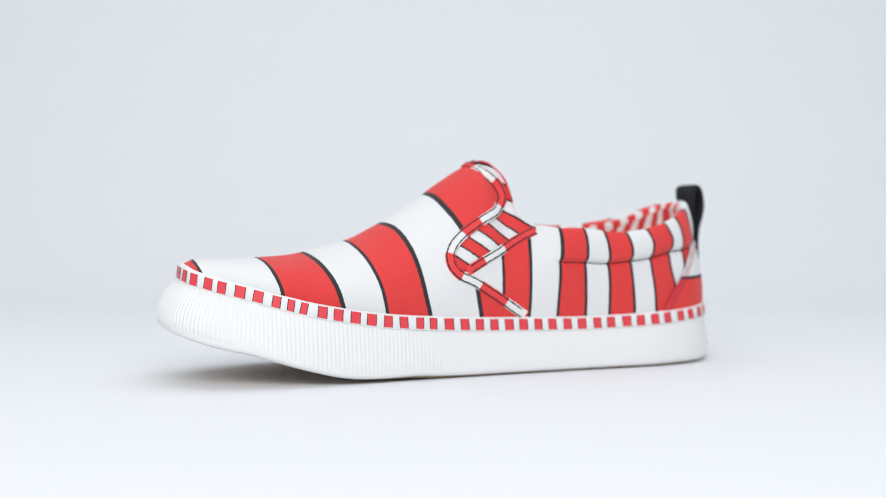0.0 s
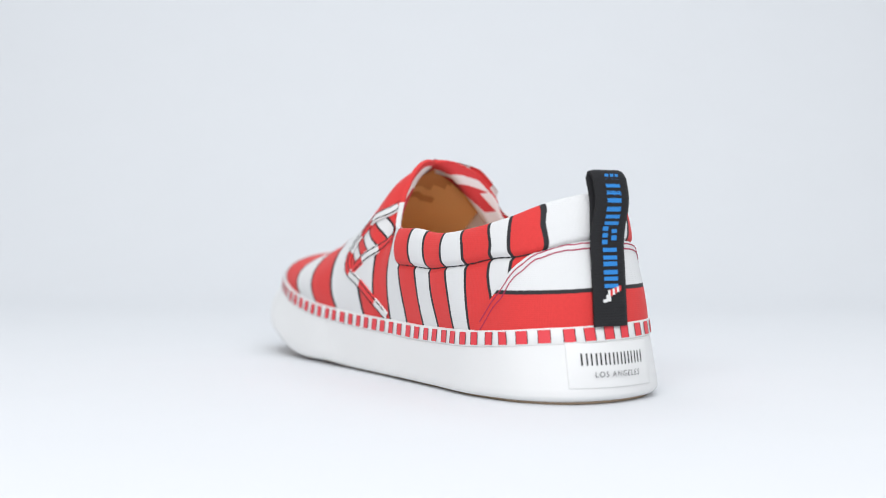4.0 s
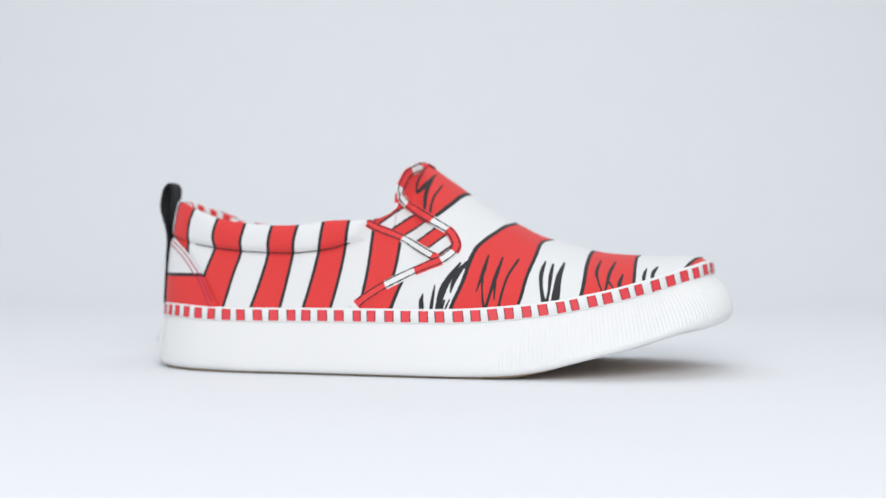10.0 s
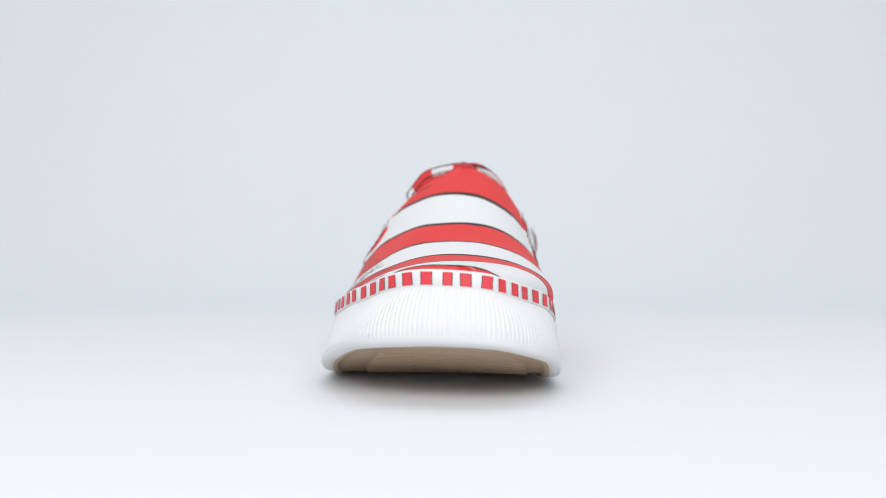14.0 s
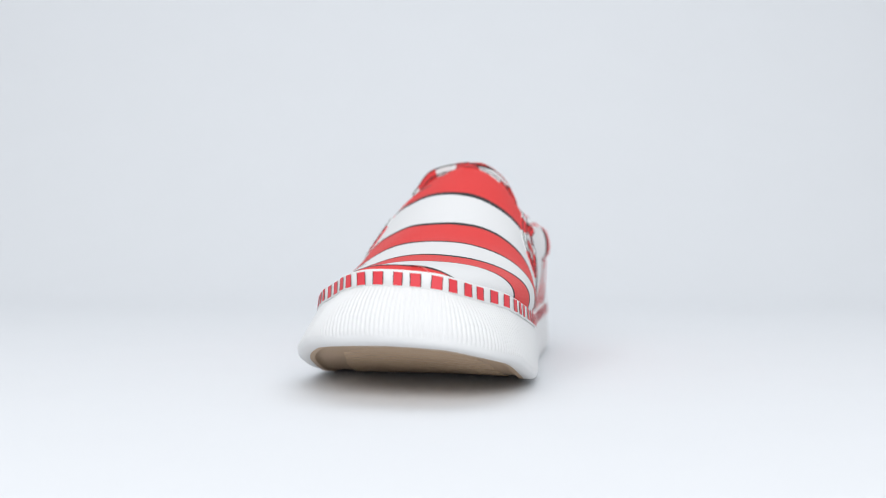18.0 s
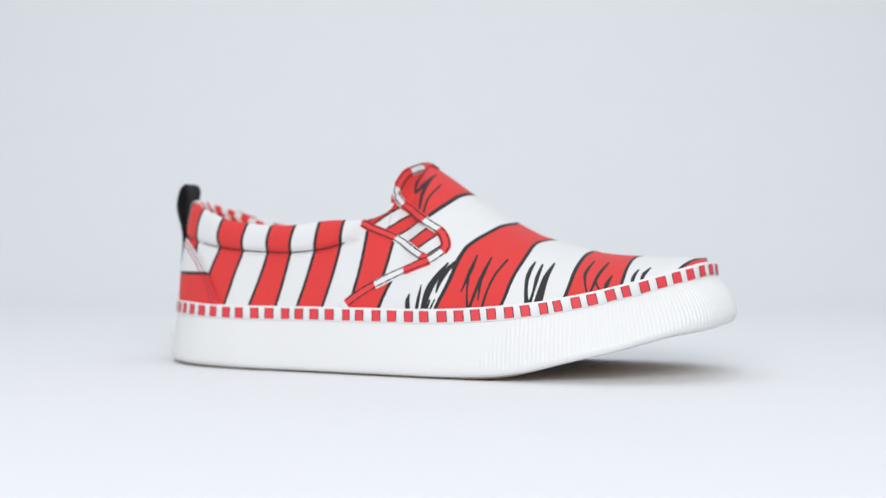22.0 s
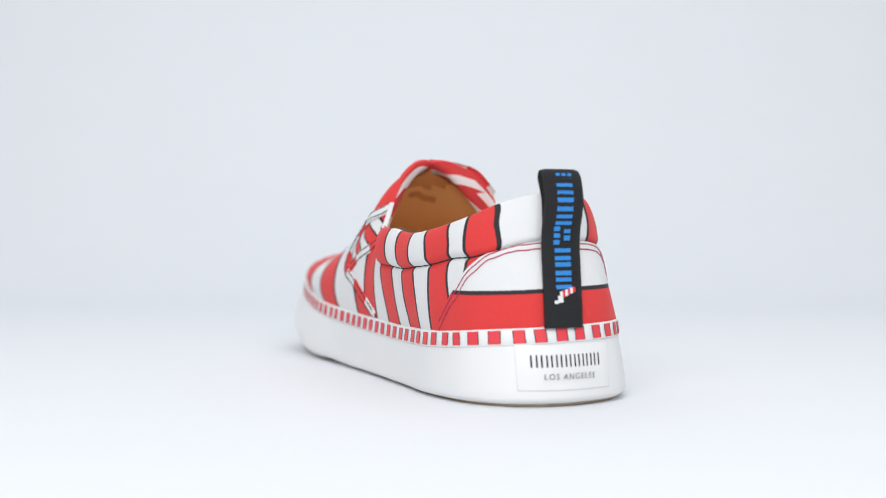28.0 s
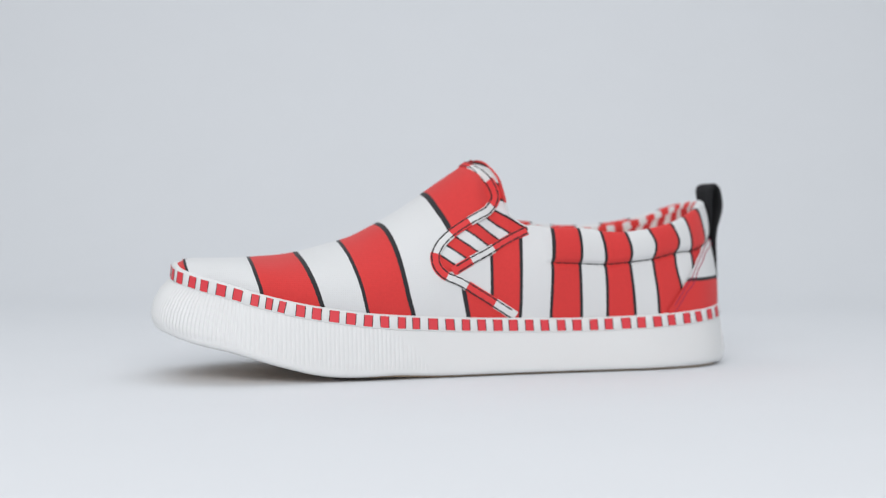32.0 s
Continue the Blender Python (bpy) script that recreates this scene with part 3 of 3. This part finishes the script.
def stroke_field(x, z):
    best = np.full(x.shape, -9.0)
    for stroke in STROKES_BACK_WHITE + STROKES_BACK_RED + STROKES_FRONT_WHITE + STROKES_FRONT_RED + STROKES_TONGUE:
        run = cubic([(k, *q) for k, q in enumerate(stroke)], np.linspace(0, len(stroke) - 1, 4 * len(stroke))) if len(stroke) > 2 else np.array(stroke)
        for (x0, z0, w0), (x1, z1, w1) in zip(run[:-1], run[1:]):
            dx, dz = x1 - x0, z1 - z0
            t = np.clip(((x - x0) * dx + (z - z0) * dz) / (dx * dx + dz * dz), 0, 1)
            best = np.maximum(best, 0.5 * (w0 + t * (w1 - w0)) + 0.08 - np.hypot(x - x0 - t * dx, z - z0 - t * dz))
    return best


def vamp_print(sg, S):
    x, y, z = S[..., 0], S[..., 1], S[..., 2]
    w = sg * (1 - np.linspace(0, 1, S.shape[1]))[None, :] + 0 * x
    red, ink = np.full(x.shape, -9.0), np.full(x.shape, -9.0)
    for k, (lo, hi) in enumerate(VAMP_BANDS):
        a, b = x - cubic(lo, w), cubic(hi, w) - x
        red = np.maximum(red, np.minimum(a, b))
        ink = np.maximum(ink, np.maximum((0.75 if k < 2 else 0.85 + 0.15 * (w < 0)) - np.abs(a), (0.85 + 0.15 * (w < 0) if k < 2 else 0) - np.abs(b)))
    tip = -116.6 + 0.0092 * (y + 10) ** 2 - x
    red = np.maximum(red, tip)
    ink = np.maximum(ink, 0.5 + 0.3 * (y > 8) - np.abs(tip))
    if sg > 0:
        ink = np.maximum(ink, stroke_field(x, z))
    return red, ink


def side_print(sg, S):
    x, z = S[..., 0], S[..., 2]
    red, ink = np.full(x.shape, -9.0), np.full(x.shape, -9.0)
    for lo, hi in SIDE_BANDS[sg]:
        a = x - cubic(lo, z)
        b = cubic(hi, z) - x if hi else sg * (S[..., 1] - cubic(HEEL_END[sg], z))
        red = np.maximum(red, np.minimum(a, b))
        ink = np.maximum(ink, np.maximum(0.7 - np.abs(a), 0.7 - np.abs(b)))
    return red, ink


def gore_print(sg, S):
    x, z = S[..., 0], S[..., 2]
    c = 0.58 * x + 0.82 * z + (0 if sg < 0 else 2)
    d = np.abs(((c / 10.5) % 1.0) - 0.5) * 10.5
    return d - 2.6, 0.45 - np.abs(d - 2.6)


# ---- the cut of the upper, side view (x, z) ----
VAMP_EDGE = {-1: [(6, 91.5), (10.6, 87), (13.7, 81), (14.1, 75.8), (10.1, 71.1), (3.5, 67.9), (-4.5, 63.4), (-10.4, 59.2), (-14.5, 55.1), (-16.5, 50.9), (-15.9, 46.4), (-13.1, 43.4),
                  (-6.7, 40.5), (2.9, 35), (12.7, 29.1), (19, 25.2)],
             1: [(8, 92), (14.2, 88.4), (18.4, 83.3), (18.6, 78), (15.4, 73.4), (9.1, 69.6), (1.6, 65.1), (-5.5, 60), (-7.3, 54.9), (-3.2, 50.6), (4.6, 47), (13.8, 43),
                 (23.6, 38), (31.6, 32.9), (36.8, 28.6)]}
SIDE_EDGE = {-1: [(24.5, 62), (20.9, 60.1), (9.1, 54.1), (-0.7, 49.5), (-10, 44.4)], 1: [(32, 65.2), (29.6, 63.9), (17.2, 58.7), (6, 52.7), (-0.5, 49.2)]}


def inside(poly, x, z):
    hit = np.zeros(x.shape, bool)
    p = np.array(poly, float)
    q = np.roll(p, -1, 0)
    for (x0, z0), (x1, z1) in zip(p, q):
        if z0 == z1:
            continue
        cut = ((z0 > z) != (z1 > z)) & (x < (x1 - x0) * (z - z0) / (z1 - z0) + x0)
        hit ^= cut
    return hit


def sub_mesh(name, chunks, mat, parent, label):
    """One part of the upper from chosen faces of the two sheets."""
    V, F, R, I, o = [], [], [], [], 0
    for S, keep, flip, (red, ink) in chunks:
        f = grid_faces(S.shape[0], S.shape[1], flip=flip, keep=keep)
        used = np.unique(f)
        back = np.zeros(S.shape[0] * S.shape[1], int)
        back[used] = np.arange(len(used)) + o
        V.append(S.reshape(-1, 3)[used])
        R.append(red.reshape(-1)[used])
        I.append(ink.reshape(-1)[used])
        F.append(back[f])
        o += len(used)
    ob = mesh_object(name, np.vstack(V), np.vstack(F), mat, parent, label, True, None, {"red": np.concatenate(R), "ink": np.concatenate(I)})
    return ob


front = []
for sg in (-1, 1):
    S = SHEET[sg]
    mid = (S[:-1, :-1] + S[1:, 1:]) / 2
    x, z = mid[..., 0], mid[..., 2]
    rear = inside(VAMP_EDGE[sg] + [(60, 10), (250, 10), (250, 130), (6, 130)], x, z)
    line = np.array(sorted(SIDE_EDGE[sg]))
    gore = rear & (z > np.interp(x, line[:, 0], line[:, 1])) & (x < SIDE_EDGE[sg][0][0] + 0.3)
    front.append((S, ~rear, sg > 0, vamp_print(sg, S)))
    sub_mesh("quarter", [(S, rear & ~gore, sg > 0, side_print(sg, S))], cloth, shoe, "vertically striped canvas side with a padded collar")
    sub_mesh("elastic_gore", [(S - NORM[sg] * 0.6, gore, sg > 0, gore_print(sg, S))], cloth, shoe, "small striped elastic gusset")
vamp = sub_mesh("vamp", front, cloth, shoe, "canvas front with curved red bands and scribbled ink strokes")
weld(vamp)


# ---- lining, rim, insole ----
def inner(sg, depth):
    S, n = SHEET[sg], NORM[sg].copy()
    for _ in range(40):
        n[1:-1] = 0.25 * n[:-2] + 0.5 * n[1:-1] + 0.25 * n[2:]
    n /= np.maximum(np.linalg.norm(n, axis=2, keepdims=True), 1e-9)
    return S - n * depth[..., None]


for sg in (-1, 1):
    S, n = SHEET[sg], NORM[sg]
    x, z = S[..., 0], S[..., 2]
    depth = 2.2 + 4.5 * step(28, 40, x) * step(-6, 6, z - seam_z(sg, x))
    A = inner(sg, depth)
    keep = (S[:-1, :-1, 0] > -45)
    red, ink = side_print(sg, S)
    gr, _ = gore_print(sg, S)
    away = np.linalg.norm(S - S[:, -1:], axis=2)
    arc = np.concatenate([[0], np.cumsum(np.linalg.norm(np.diff(S[:, -1], axis=0), axis=1))])[:, None] + 0 * x
    fine = np.abs((arc / 8.0) % 1.0 - 0.5) * 8.0 - 1.85
    small = np.abs(((0.9 * x + 0.4 * z) / 7.2) % 1.0 - 0.5) * 7.2 - 1.8
    flap = np.maximum.reduce([np.minimum(gr + 1.0, z - 79) if sg > 0 else gr * 0 - 9, np.minimum.reduce([small, z - (68 if sg < 0 else 71), 81 - z]), 2.5 - away])
    red = np.where(x < 29, np.where(z > 66, flap, -9), np.minimum(fine, 11 - away))
    sub_mesh("lining", [(A, keep, sg < 0, (red, ink * 0 - 9))], lining_cloth, shoe, "pale pink cloth lining with red stripes")
    # rounded rim from the outer cloth to the lining
    top, low = S[:, -1], A[:, -1].copy()
    up = np.stack([np.gradient(S[:, :, k], axis=1)[:, -1] for k in range(3)], -1)
    up /= np.maximum(np.linalg.norm(up, axis=1, keepdims=True), 1e-9)
    for line in (low, up):
        for _ in range(14):
            line[1:-1] = 0.25 * line[:-2] + 0.5 * line[1:-1] + 0.25 * line[2:]
    half = np.minimum(np.linalg.norm(top - low, axis=1, keepdims=True) / 2, 3.4)
    rows = [(top + low) / 2 + (top - low) / 2 * math.cos(a) + up * half * 0.6 * math.sin(a) for a in np.linspace(0, math.pi, 9)]
    R = np.stack(rows, 1)
    on = np.repeat((top[:-1, 0] > 8.6)[:, None], 8, 1)
    red, ink = side_print(sg, R)
    front_red = R[..., 0] < 27
    red = np.where(front_red, R[..., 2] - 74, red)
    inside_half = (np.arange(9)[None, :] > 2) & ~front_red
    red, ink = np.where(inside_half, fine[:, -1:], red), np.where(inside_half, -9, ink)
    ink = np.where(front_red, -9, ink)
    sub_mesh("rim", [(R, on, sg < 0, (red, ink))], cloth, shoe, "rounded striped edge of the opening")


def tongue_patch():
    parts = []
    for sg in (-1, 1):
        S, n = SHEET[sg], NORM[sg]
        i0, i1 = np.searchsorted(S[:, -1, 0], -34), np.searchsorted(S[:, -1, 0], 8.0)
        j0 = int(NV * 0.60)
        parts.append((S - n * 3.2)[i0:i1:6, j0::4])
    n = min(len(parts[0]), len(parts[1]))
    L, R = parts[0][-n:], parts[1][-n:]
    G = np.concatenate([L, R[:, ::-1][:, 1:]], 1)
    ob = mesh_object("tongue_lining", G.reshape(-1, 3), grid_faces(G.shape[0], G.shape[1]), brown_leather, shoe, "smooth brown leather patch under the tongue")
    mid = G.shape[1] // 2
    for row, (lo, hi) in enumerate(((-7, 7), (-5, 6), (-6, 3), (-3, 5))):
        i = int(G.shape[0] * (0.90 - 0.09 * row))
        c = G[i:i + 2, mid + lo:mid + hi] - np.array([-0.25, 0, 0.25])
        mesh_object("print_bar", c.reshape(-1, 3), grid_faces(2, c.shape[1]), dark_print, ob)


tongue_patch()


def insole():
    idx = np.arange(0, len(RIM), 20)
    rows = []
    for f in np.linspace(0, 1, 8):
        c = np.column_stack([np.interp(RIM[idx][:, 0], [-131, 132], [-100, 100]), np.full(len(idx), -3.0)])
        p = (RIM[idx] + RIM_IN[idx] * 17) * (1 - f) + c * f
        rows.append(np.column_stack([p, top_height(p[:, 0], p[:, 1]) - 3.0 - 2 * f]))
    v = np.stack(rows, 1)
    mesh_object("insole", v.reshape(-1, 3), grid_faces(len(idx), 8, True, True), brown_leather, shoe, "brown leather insole")


insole()


# ---- heel counter, pull tab, heel label ----
def counter_top(sg, x):
    if sg < 0:
        return cubic([(86, 20), (90.4, 26.7), (94, 31.2), (98.5, 37), (102.8, 42), (106.4, 47.6), (110.5, 51.7), (114.8, 55), (120, 57.6), (125, 58.7), (136, 60)], x)
    return cubic([(93, 22), (97, 29), (99.7, 32.7), (105.2, 41.9), (109, 46.4), (113, 50.9), (117.5, 54.8), (122, 57.2), (127, 58.8), (136, 60)], x)


COUNTER_LINE = 41.6


def counter():
    for sg in (-1, 1):
        S, n = SHEET[sg], NORM[sg]
        i0 = int(np.searchsorted(S[:, 8, 0], 90.0 if sg < 0 else 96.4))
        rows = []
        for i in range(i0, NS):
            zt = counter_top(sg, S[i, :, 0])
            over = np.where(S[i, :, 2] > zt)[0]
            vc = 1.0
            if len(over) and over[0] > 0:
                k = over[0]
                g0, g1 = S[i, k - 1, 2] - zt[k - 1], S[i, k, 2] - zt[k]
                vc = max(k - 1 + g0 / (g0 - g1), 1.0)
            q = np.linspace(0, vc, 60)
            rows.append(np.column_stack([np.interp(q, np.arange(NV), (S + n * 0.9)[i, :, k]) for k in range(3)]))
        G = np.array(rows)
        z = G[..., 2]
        lim = COUNTER_LINE + np.where(G[..., 1] < -10, 0.055, 0.02) * (G[..., 1] + 10)
        red = lim - z
        ink = 0.75 - np.abs(z - lim)
        ob = sub_mesh("heel_counter", [(G, np.ones((G.shape[0] - 1, 59), bool), sg > 0, (red, ink))], cloth, shoe, "heel panel, white above a black line and red below")
        # its edge: stitched tape, white above, red below
        edge = G[:, -1]
        nor = n[i0:NS, 60]
        st = np.gradient(edge, axis=0)
        st /= np.linalg.norm(st, axis=1, keepdims=True)
        for off in (1.3, 3.3):
            line = []
            for k in range(len(G)):
                col = G[k, ::-1]
                run = np.concatenate([[0], np.cumsum(np.linalg.norm(np.diff(col, axis=0), axis=1))])
                way = (col[12] - col[0]) / max(np.linalg.norm(col[12] - col[0]), 1e-6)
                far = off / max(0.4, np.linalg.norm(np.cross(st[k], way)))
                line.append([np.interp(far, run, col[:, c]) for c in range(3)])
            line = np.array(line)
            for _ in range(6):
                line[1:-1] = 0.25 * line[:-2] + 0.5 * line[1:-1] + 0.25 * line[2:]
            stitches((line + nor * 0.15)[8:], nor[8:], red_thread, ob, "stitching", 3.2, 0.08, 0.5, 0.3)


counter()


def strip_y(name, path, y0, half, thick, mat, parent, label, skew=0.0):
    """A webbing strip of even width along a path of (x, z), with its ribs across."""
    p = np.array(path, float)
    key = np.concatenate([[0], np.cumsum(np.hypot(*np.diff(p, axis=0).T))])
    q = np.arange(0, key[-1], 0.3)
    c = cubic([(a, *b) for a, b in zip(key, p)], q)
    t = np.gradient(c, axis=0)
    t /= np.hypot(*t.T)[:, None]
    nrm = np.column_stack([t[:, 1], -t[:, 0]])
    rib = 0.12 * np.sin(q / 1.0 * 2 * math.pi)
    ys = np.linspace(-1, 1, 9)
    wide = half * (1 - 0.2 * step(0.70, 0.84, q / key[-1]))
    rows = []
    for lay_sign in (1, -1):
        for y in (ys if lay_sign > 0 else ys[::-1]):
            off = lay_sign * (thick / 2 + rib) * (1 - 0.5 * (abs(y) > 0.99))
            rows.append(np.column_stack([c[:, 0] + nrm[:, 0] * off - (y * half) ** 2 / 80, y0 + y * wide + skew * (c[:, 1] - 50), c[:, 1] + nrm[:, 1] * off]))
    rows.append(rows[0])
    v = np.stack(rows, 1)
    return mesh_object(name, v.reshape(-1, 3), grid_faces(len(q), len(rows)), mat, parent, label)


TAB = [(130.5, 28.0), (130.3, 34), (129.9, 42), (129.5, 50), (129.2, 57), (129.9, 63), (131.4, 68), (132.3, 72.5), (131.8, 77.5), (130.3, 81.8), (128.5, 83.1), (127.4, 81.5), (127.3, 77), (127.5, 70), (127.5, 64), (127.3, 59)]
tab = strip_y("pull_tab", TAB, -12.55, 7.6, 1.7, webbing, shoe, "black ribbed webbing pull loop with blue woven marks", -0.024)


def heel_x(z):
    p = np.array(TAB[:10])
    return float(np.interp(z, p[:, 1], p[:, 0]))


def tab_block(y0, y1, z0, z1, mat, name="woven_mark"):
    """A woven block on the face of the tab; y across, z along it."""
    zs = np.linspace(z0, z1, 4)
    v = []
    for z in zs:
        sk = -0.024 * (z - 50)
        for y in (y0, (y0 + y1) / 2, y1):
            v.append((heel_x(z) + 1.1 - (y + 12.5) ** 2 / 80, y + sk, z))
    mesh_object(name, v, [(3 * k + c, 3 * k + c + 1, 3 * k + c + 4, 3 * k + c + 3) for k in range(3) for c in (0, 1)], mat, tab)


# woven marks down the tab: plain blue bars, a short row, three broad marks, two short rows, three broad marks
for k in range(3):
    tab_block(-15.6 + k * 2.3, -14.0 + k * 2.3, 80.0, 82.5, blue_thread)
for z0, z1 in ((74.9, 79.1), (69.1, 73.9), (64.3, 67.9), (51.9, 56.1), (46.6, 51.2), (41.8, 45.8)):
    third = (z1 - z0) / 3
    tab_block(-16.0, -9.6, z0, z0 + third * 1.05, blue_thread)
    tab_block(-16.0, -9.6, z1 - third * 1.05, z1, blue_thread)
for z0, z1 in ((61.4, 62.8), (58.8, 60.6)):
    tab_block(-12.4, -9.8, z0, z1, blue_thread)
for z0, z1 in ((62.2, 63.8), (59.8, 61.4), (57.4, 59.0)):
    tab_block(-16.4, -14.0, z0, z1, blue_thread)
# a small striped woven patch at the foot of the marks, lying aslant
for k in range(6):
    tab_block(-14.6 + k * 1.05, -13.5 + k * 1.05, 38.4 + k * 0.45, 41.0 + k * 0.3, red_tape if k % 2 else white_tape)
tab_block(-15.4, -13.4, 37.0, 39.4, white_tape)
tab_block(-16.8, -15.2, 36.6, 37.8, white_tape)


def bent_plate(name, y0, y1, z0, z1, lift, mat, parent, label="", thick=0.0):
    """A thin plate that follows the round back of the sole."""
    near = RIM[RIM[:, 0] > 100]
    near = near[np.argsort(near[:, 1])]
    nn = 12
    ys = np.linspace(y0, y1, nn)
    v = []
    for z in (z0, z1):
        for y in ys:
            h = np.clip((z - 0.3) / 22.5, 0, 1)
            lean = np.interp(h, [0, 0.035, 0.06, 0.12, 0.22, 0.5, 0.75, 1], [1.5, 0.15, 0, 0, 0.38, 1.34, 2.3, 3.2])
            v.append((np.interp(y, near[:, 1], near[:, 0]) - lean + lift, y, z))
    f = [(k, k + 1, nn + k + 1, nn + k) for k in range(nn - 1)]
    ob = mesh_object(name, v, f, mat, parent, label)
    if thick:
        md = ob.modifiers.new("thick", "SOLIDIFY")
        md.thickness, md.offset = thick * MM, -1
        md2 = ob.modifiers.new("soft", "BEVEL")
        md2.width, md2.segments = 0.0003, 2
    return ob


plate = bent_plate("heel_label", -29.6, 7.2, 6.4, 22.4, 0.9, rubber, shoe, "raised white rubber label with black and grey marks", 0.9)
ys = np.linspace(-25.6, 2.9, 9)
for k in range(8):
    y0, y1 = ys[k] + 0.55, ys[k + 1] - 0.55
    for lo in (y0, y1 - 0.6):
        bent_plate("brand_mark", lo, lo + 0.6, 14.4, 18.7, 0.98, black_ink, plate)


def city_words():
    """The small words on the label, bent round the heel."""
    cu = bpy.data.curves.new("words", "FONT")
    cu.body, cu.size, cu.space_character = "LOS ANGELES", 1.0, 1.25
    cu.align_x = "CENTER"
    tmp = new("words", cu)
    me = bpy.data.meshes.new_from_object(tmp.evaluated_get(bpy.context.evaluated_depsgraph_get()))
    bpy.data.objects.remove(tmp)
    co = np.array([v.co[:] for v in me.vertices])
    wide = co[:, 0].max() - co[:, 0].min()
    k = 20.0 / wide
    y = -11.2 + co[:, 0] * k
    z = 10.3 + (co[:, 1] - co[:, 1].min()) * 2.05 / (co[:, 1].max() - co[:, 1].min())
    near = RIM[RIM[:, 0] > 100]
    near = near[np.argsort(near[:, 1])]
    x = np.interp(y, near[:, 1], near[:, 0]) + 0.98 - 0.1
    faces = [tuple(p.vertices) for p in me.polygons]
    mesh_object("lettering", np.column_stack([x, y, z]), faces, grey_ink, plate, "thin grey capital letters", False)


city_words()

# ---- tapes and stitching ----
WHITE_SPANS = {-1: ((0.020, 0.098), (0.210, 0.348), (0.442, 0.547), (0.657, 0.748), (0.888, 1.000)), 1: ((0.025, 0.064), (0.137, 0.225), (0.358, 0.430), (0.534, 0.594), (0.708, 0.837), (0.976, 1.000))}


def spans(sg, n):
    f = np.linspace(0, 1, n)
    white = np.zeros(n, bool)
    for lo, hi in WHITE_SPANS[sg]:
        white |= (f >= lo) & (f <= hi)
    return lambda k: int(white[min(k, n - 1)])


def across(pts, nor):
    sd = np.cross(nor, np.gradient(pts, axis=0))
    return sd / np.maximum(np.linalg.norm(sd, axis=1, keepdims=True), 1e-9)


for sg in (-1, 1):
    pts, nor = lay(sg, VAMP_EDGE[sg])
    tape = ribbon("edge_tape", pts, nor, 4.4, 0.55, None, vamp, "red and white binding along the edge of the vamp", cuts=spans(sg, len(pts)), mats=[red_tape, white_tape])
    sd = across(pts, nor)
    for off in (-1.6, 1.4):
        stitches(pts + sd * off + nor * 0.56, nor, black_thread, tape, "stitching", 3.6, 0.1, 0.72, 0.3)
    pts, nor = lay(sg, SIDE_EDGE[sg])
    tape = ribbon("edge_tape", pts, nor, 4.0, 0.5, None, shoe, "binding along the front edge of the side",
                  cuts=lambda k, n=len(pts), s=sg: int((0.42 if s < 0 else 0.45) < k / n < (0.72 if s < 0 else 0.85)), mats=[red_tape, white_tape])
    sd = across(pts, nor)
    for off in (-1.3, 1.3):
        stitches(pts + sd * off + nor * 0.51, nor, black_thread, tape, "stitching", 3.6, 0.1, 0.72, 0.3)
    xs = np.linspace(36 if sg < 0 else 39.5, 112, 30)
    pts, nor = lay(sg, [(x, float(seam_z(sg, x))) for x in xs])
    stitches(pts + nor * 0.1, nor, black_thread, shoe, "collar_stitching", 3.4, 0.16, 0.62, 0.3)

striped_band()


# ---- movement: the shoe turns on its stand, then turns back ----
def motions():
    first, speed, turned = 26.78, -21.008, 16.20
    times = sorted(set([round(0.5 * k, 2) for k in range(65)] + [16.1, 16.2, 16.3, 16.4]))
    rows = []
    for t in times:
        run = t if t <= turned else 2 * turned - t
        rows.append((t, pose(0, 0, 0, 0, 0, first + speed * run)))
    walk(shoe, rows)


motions()
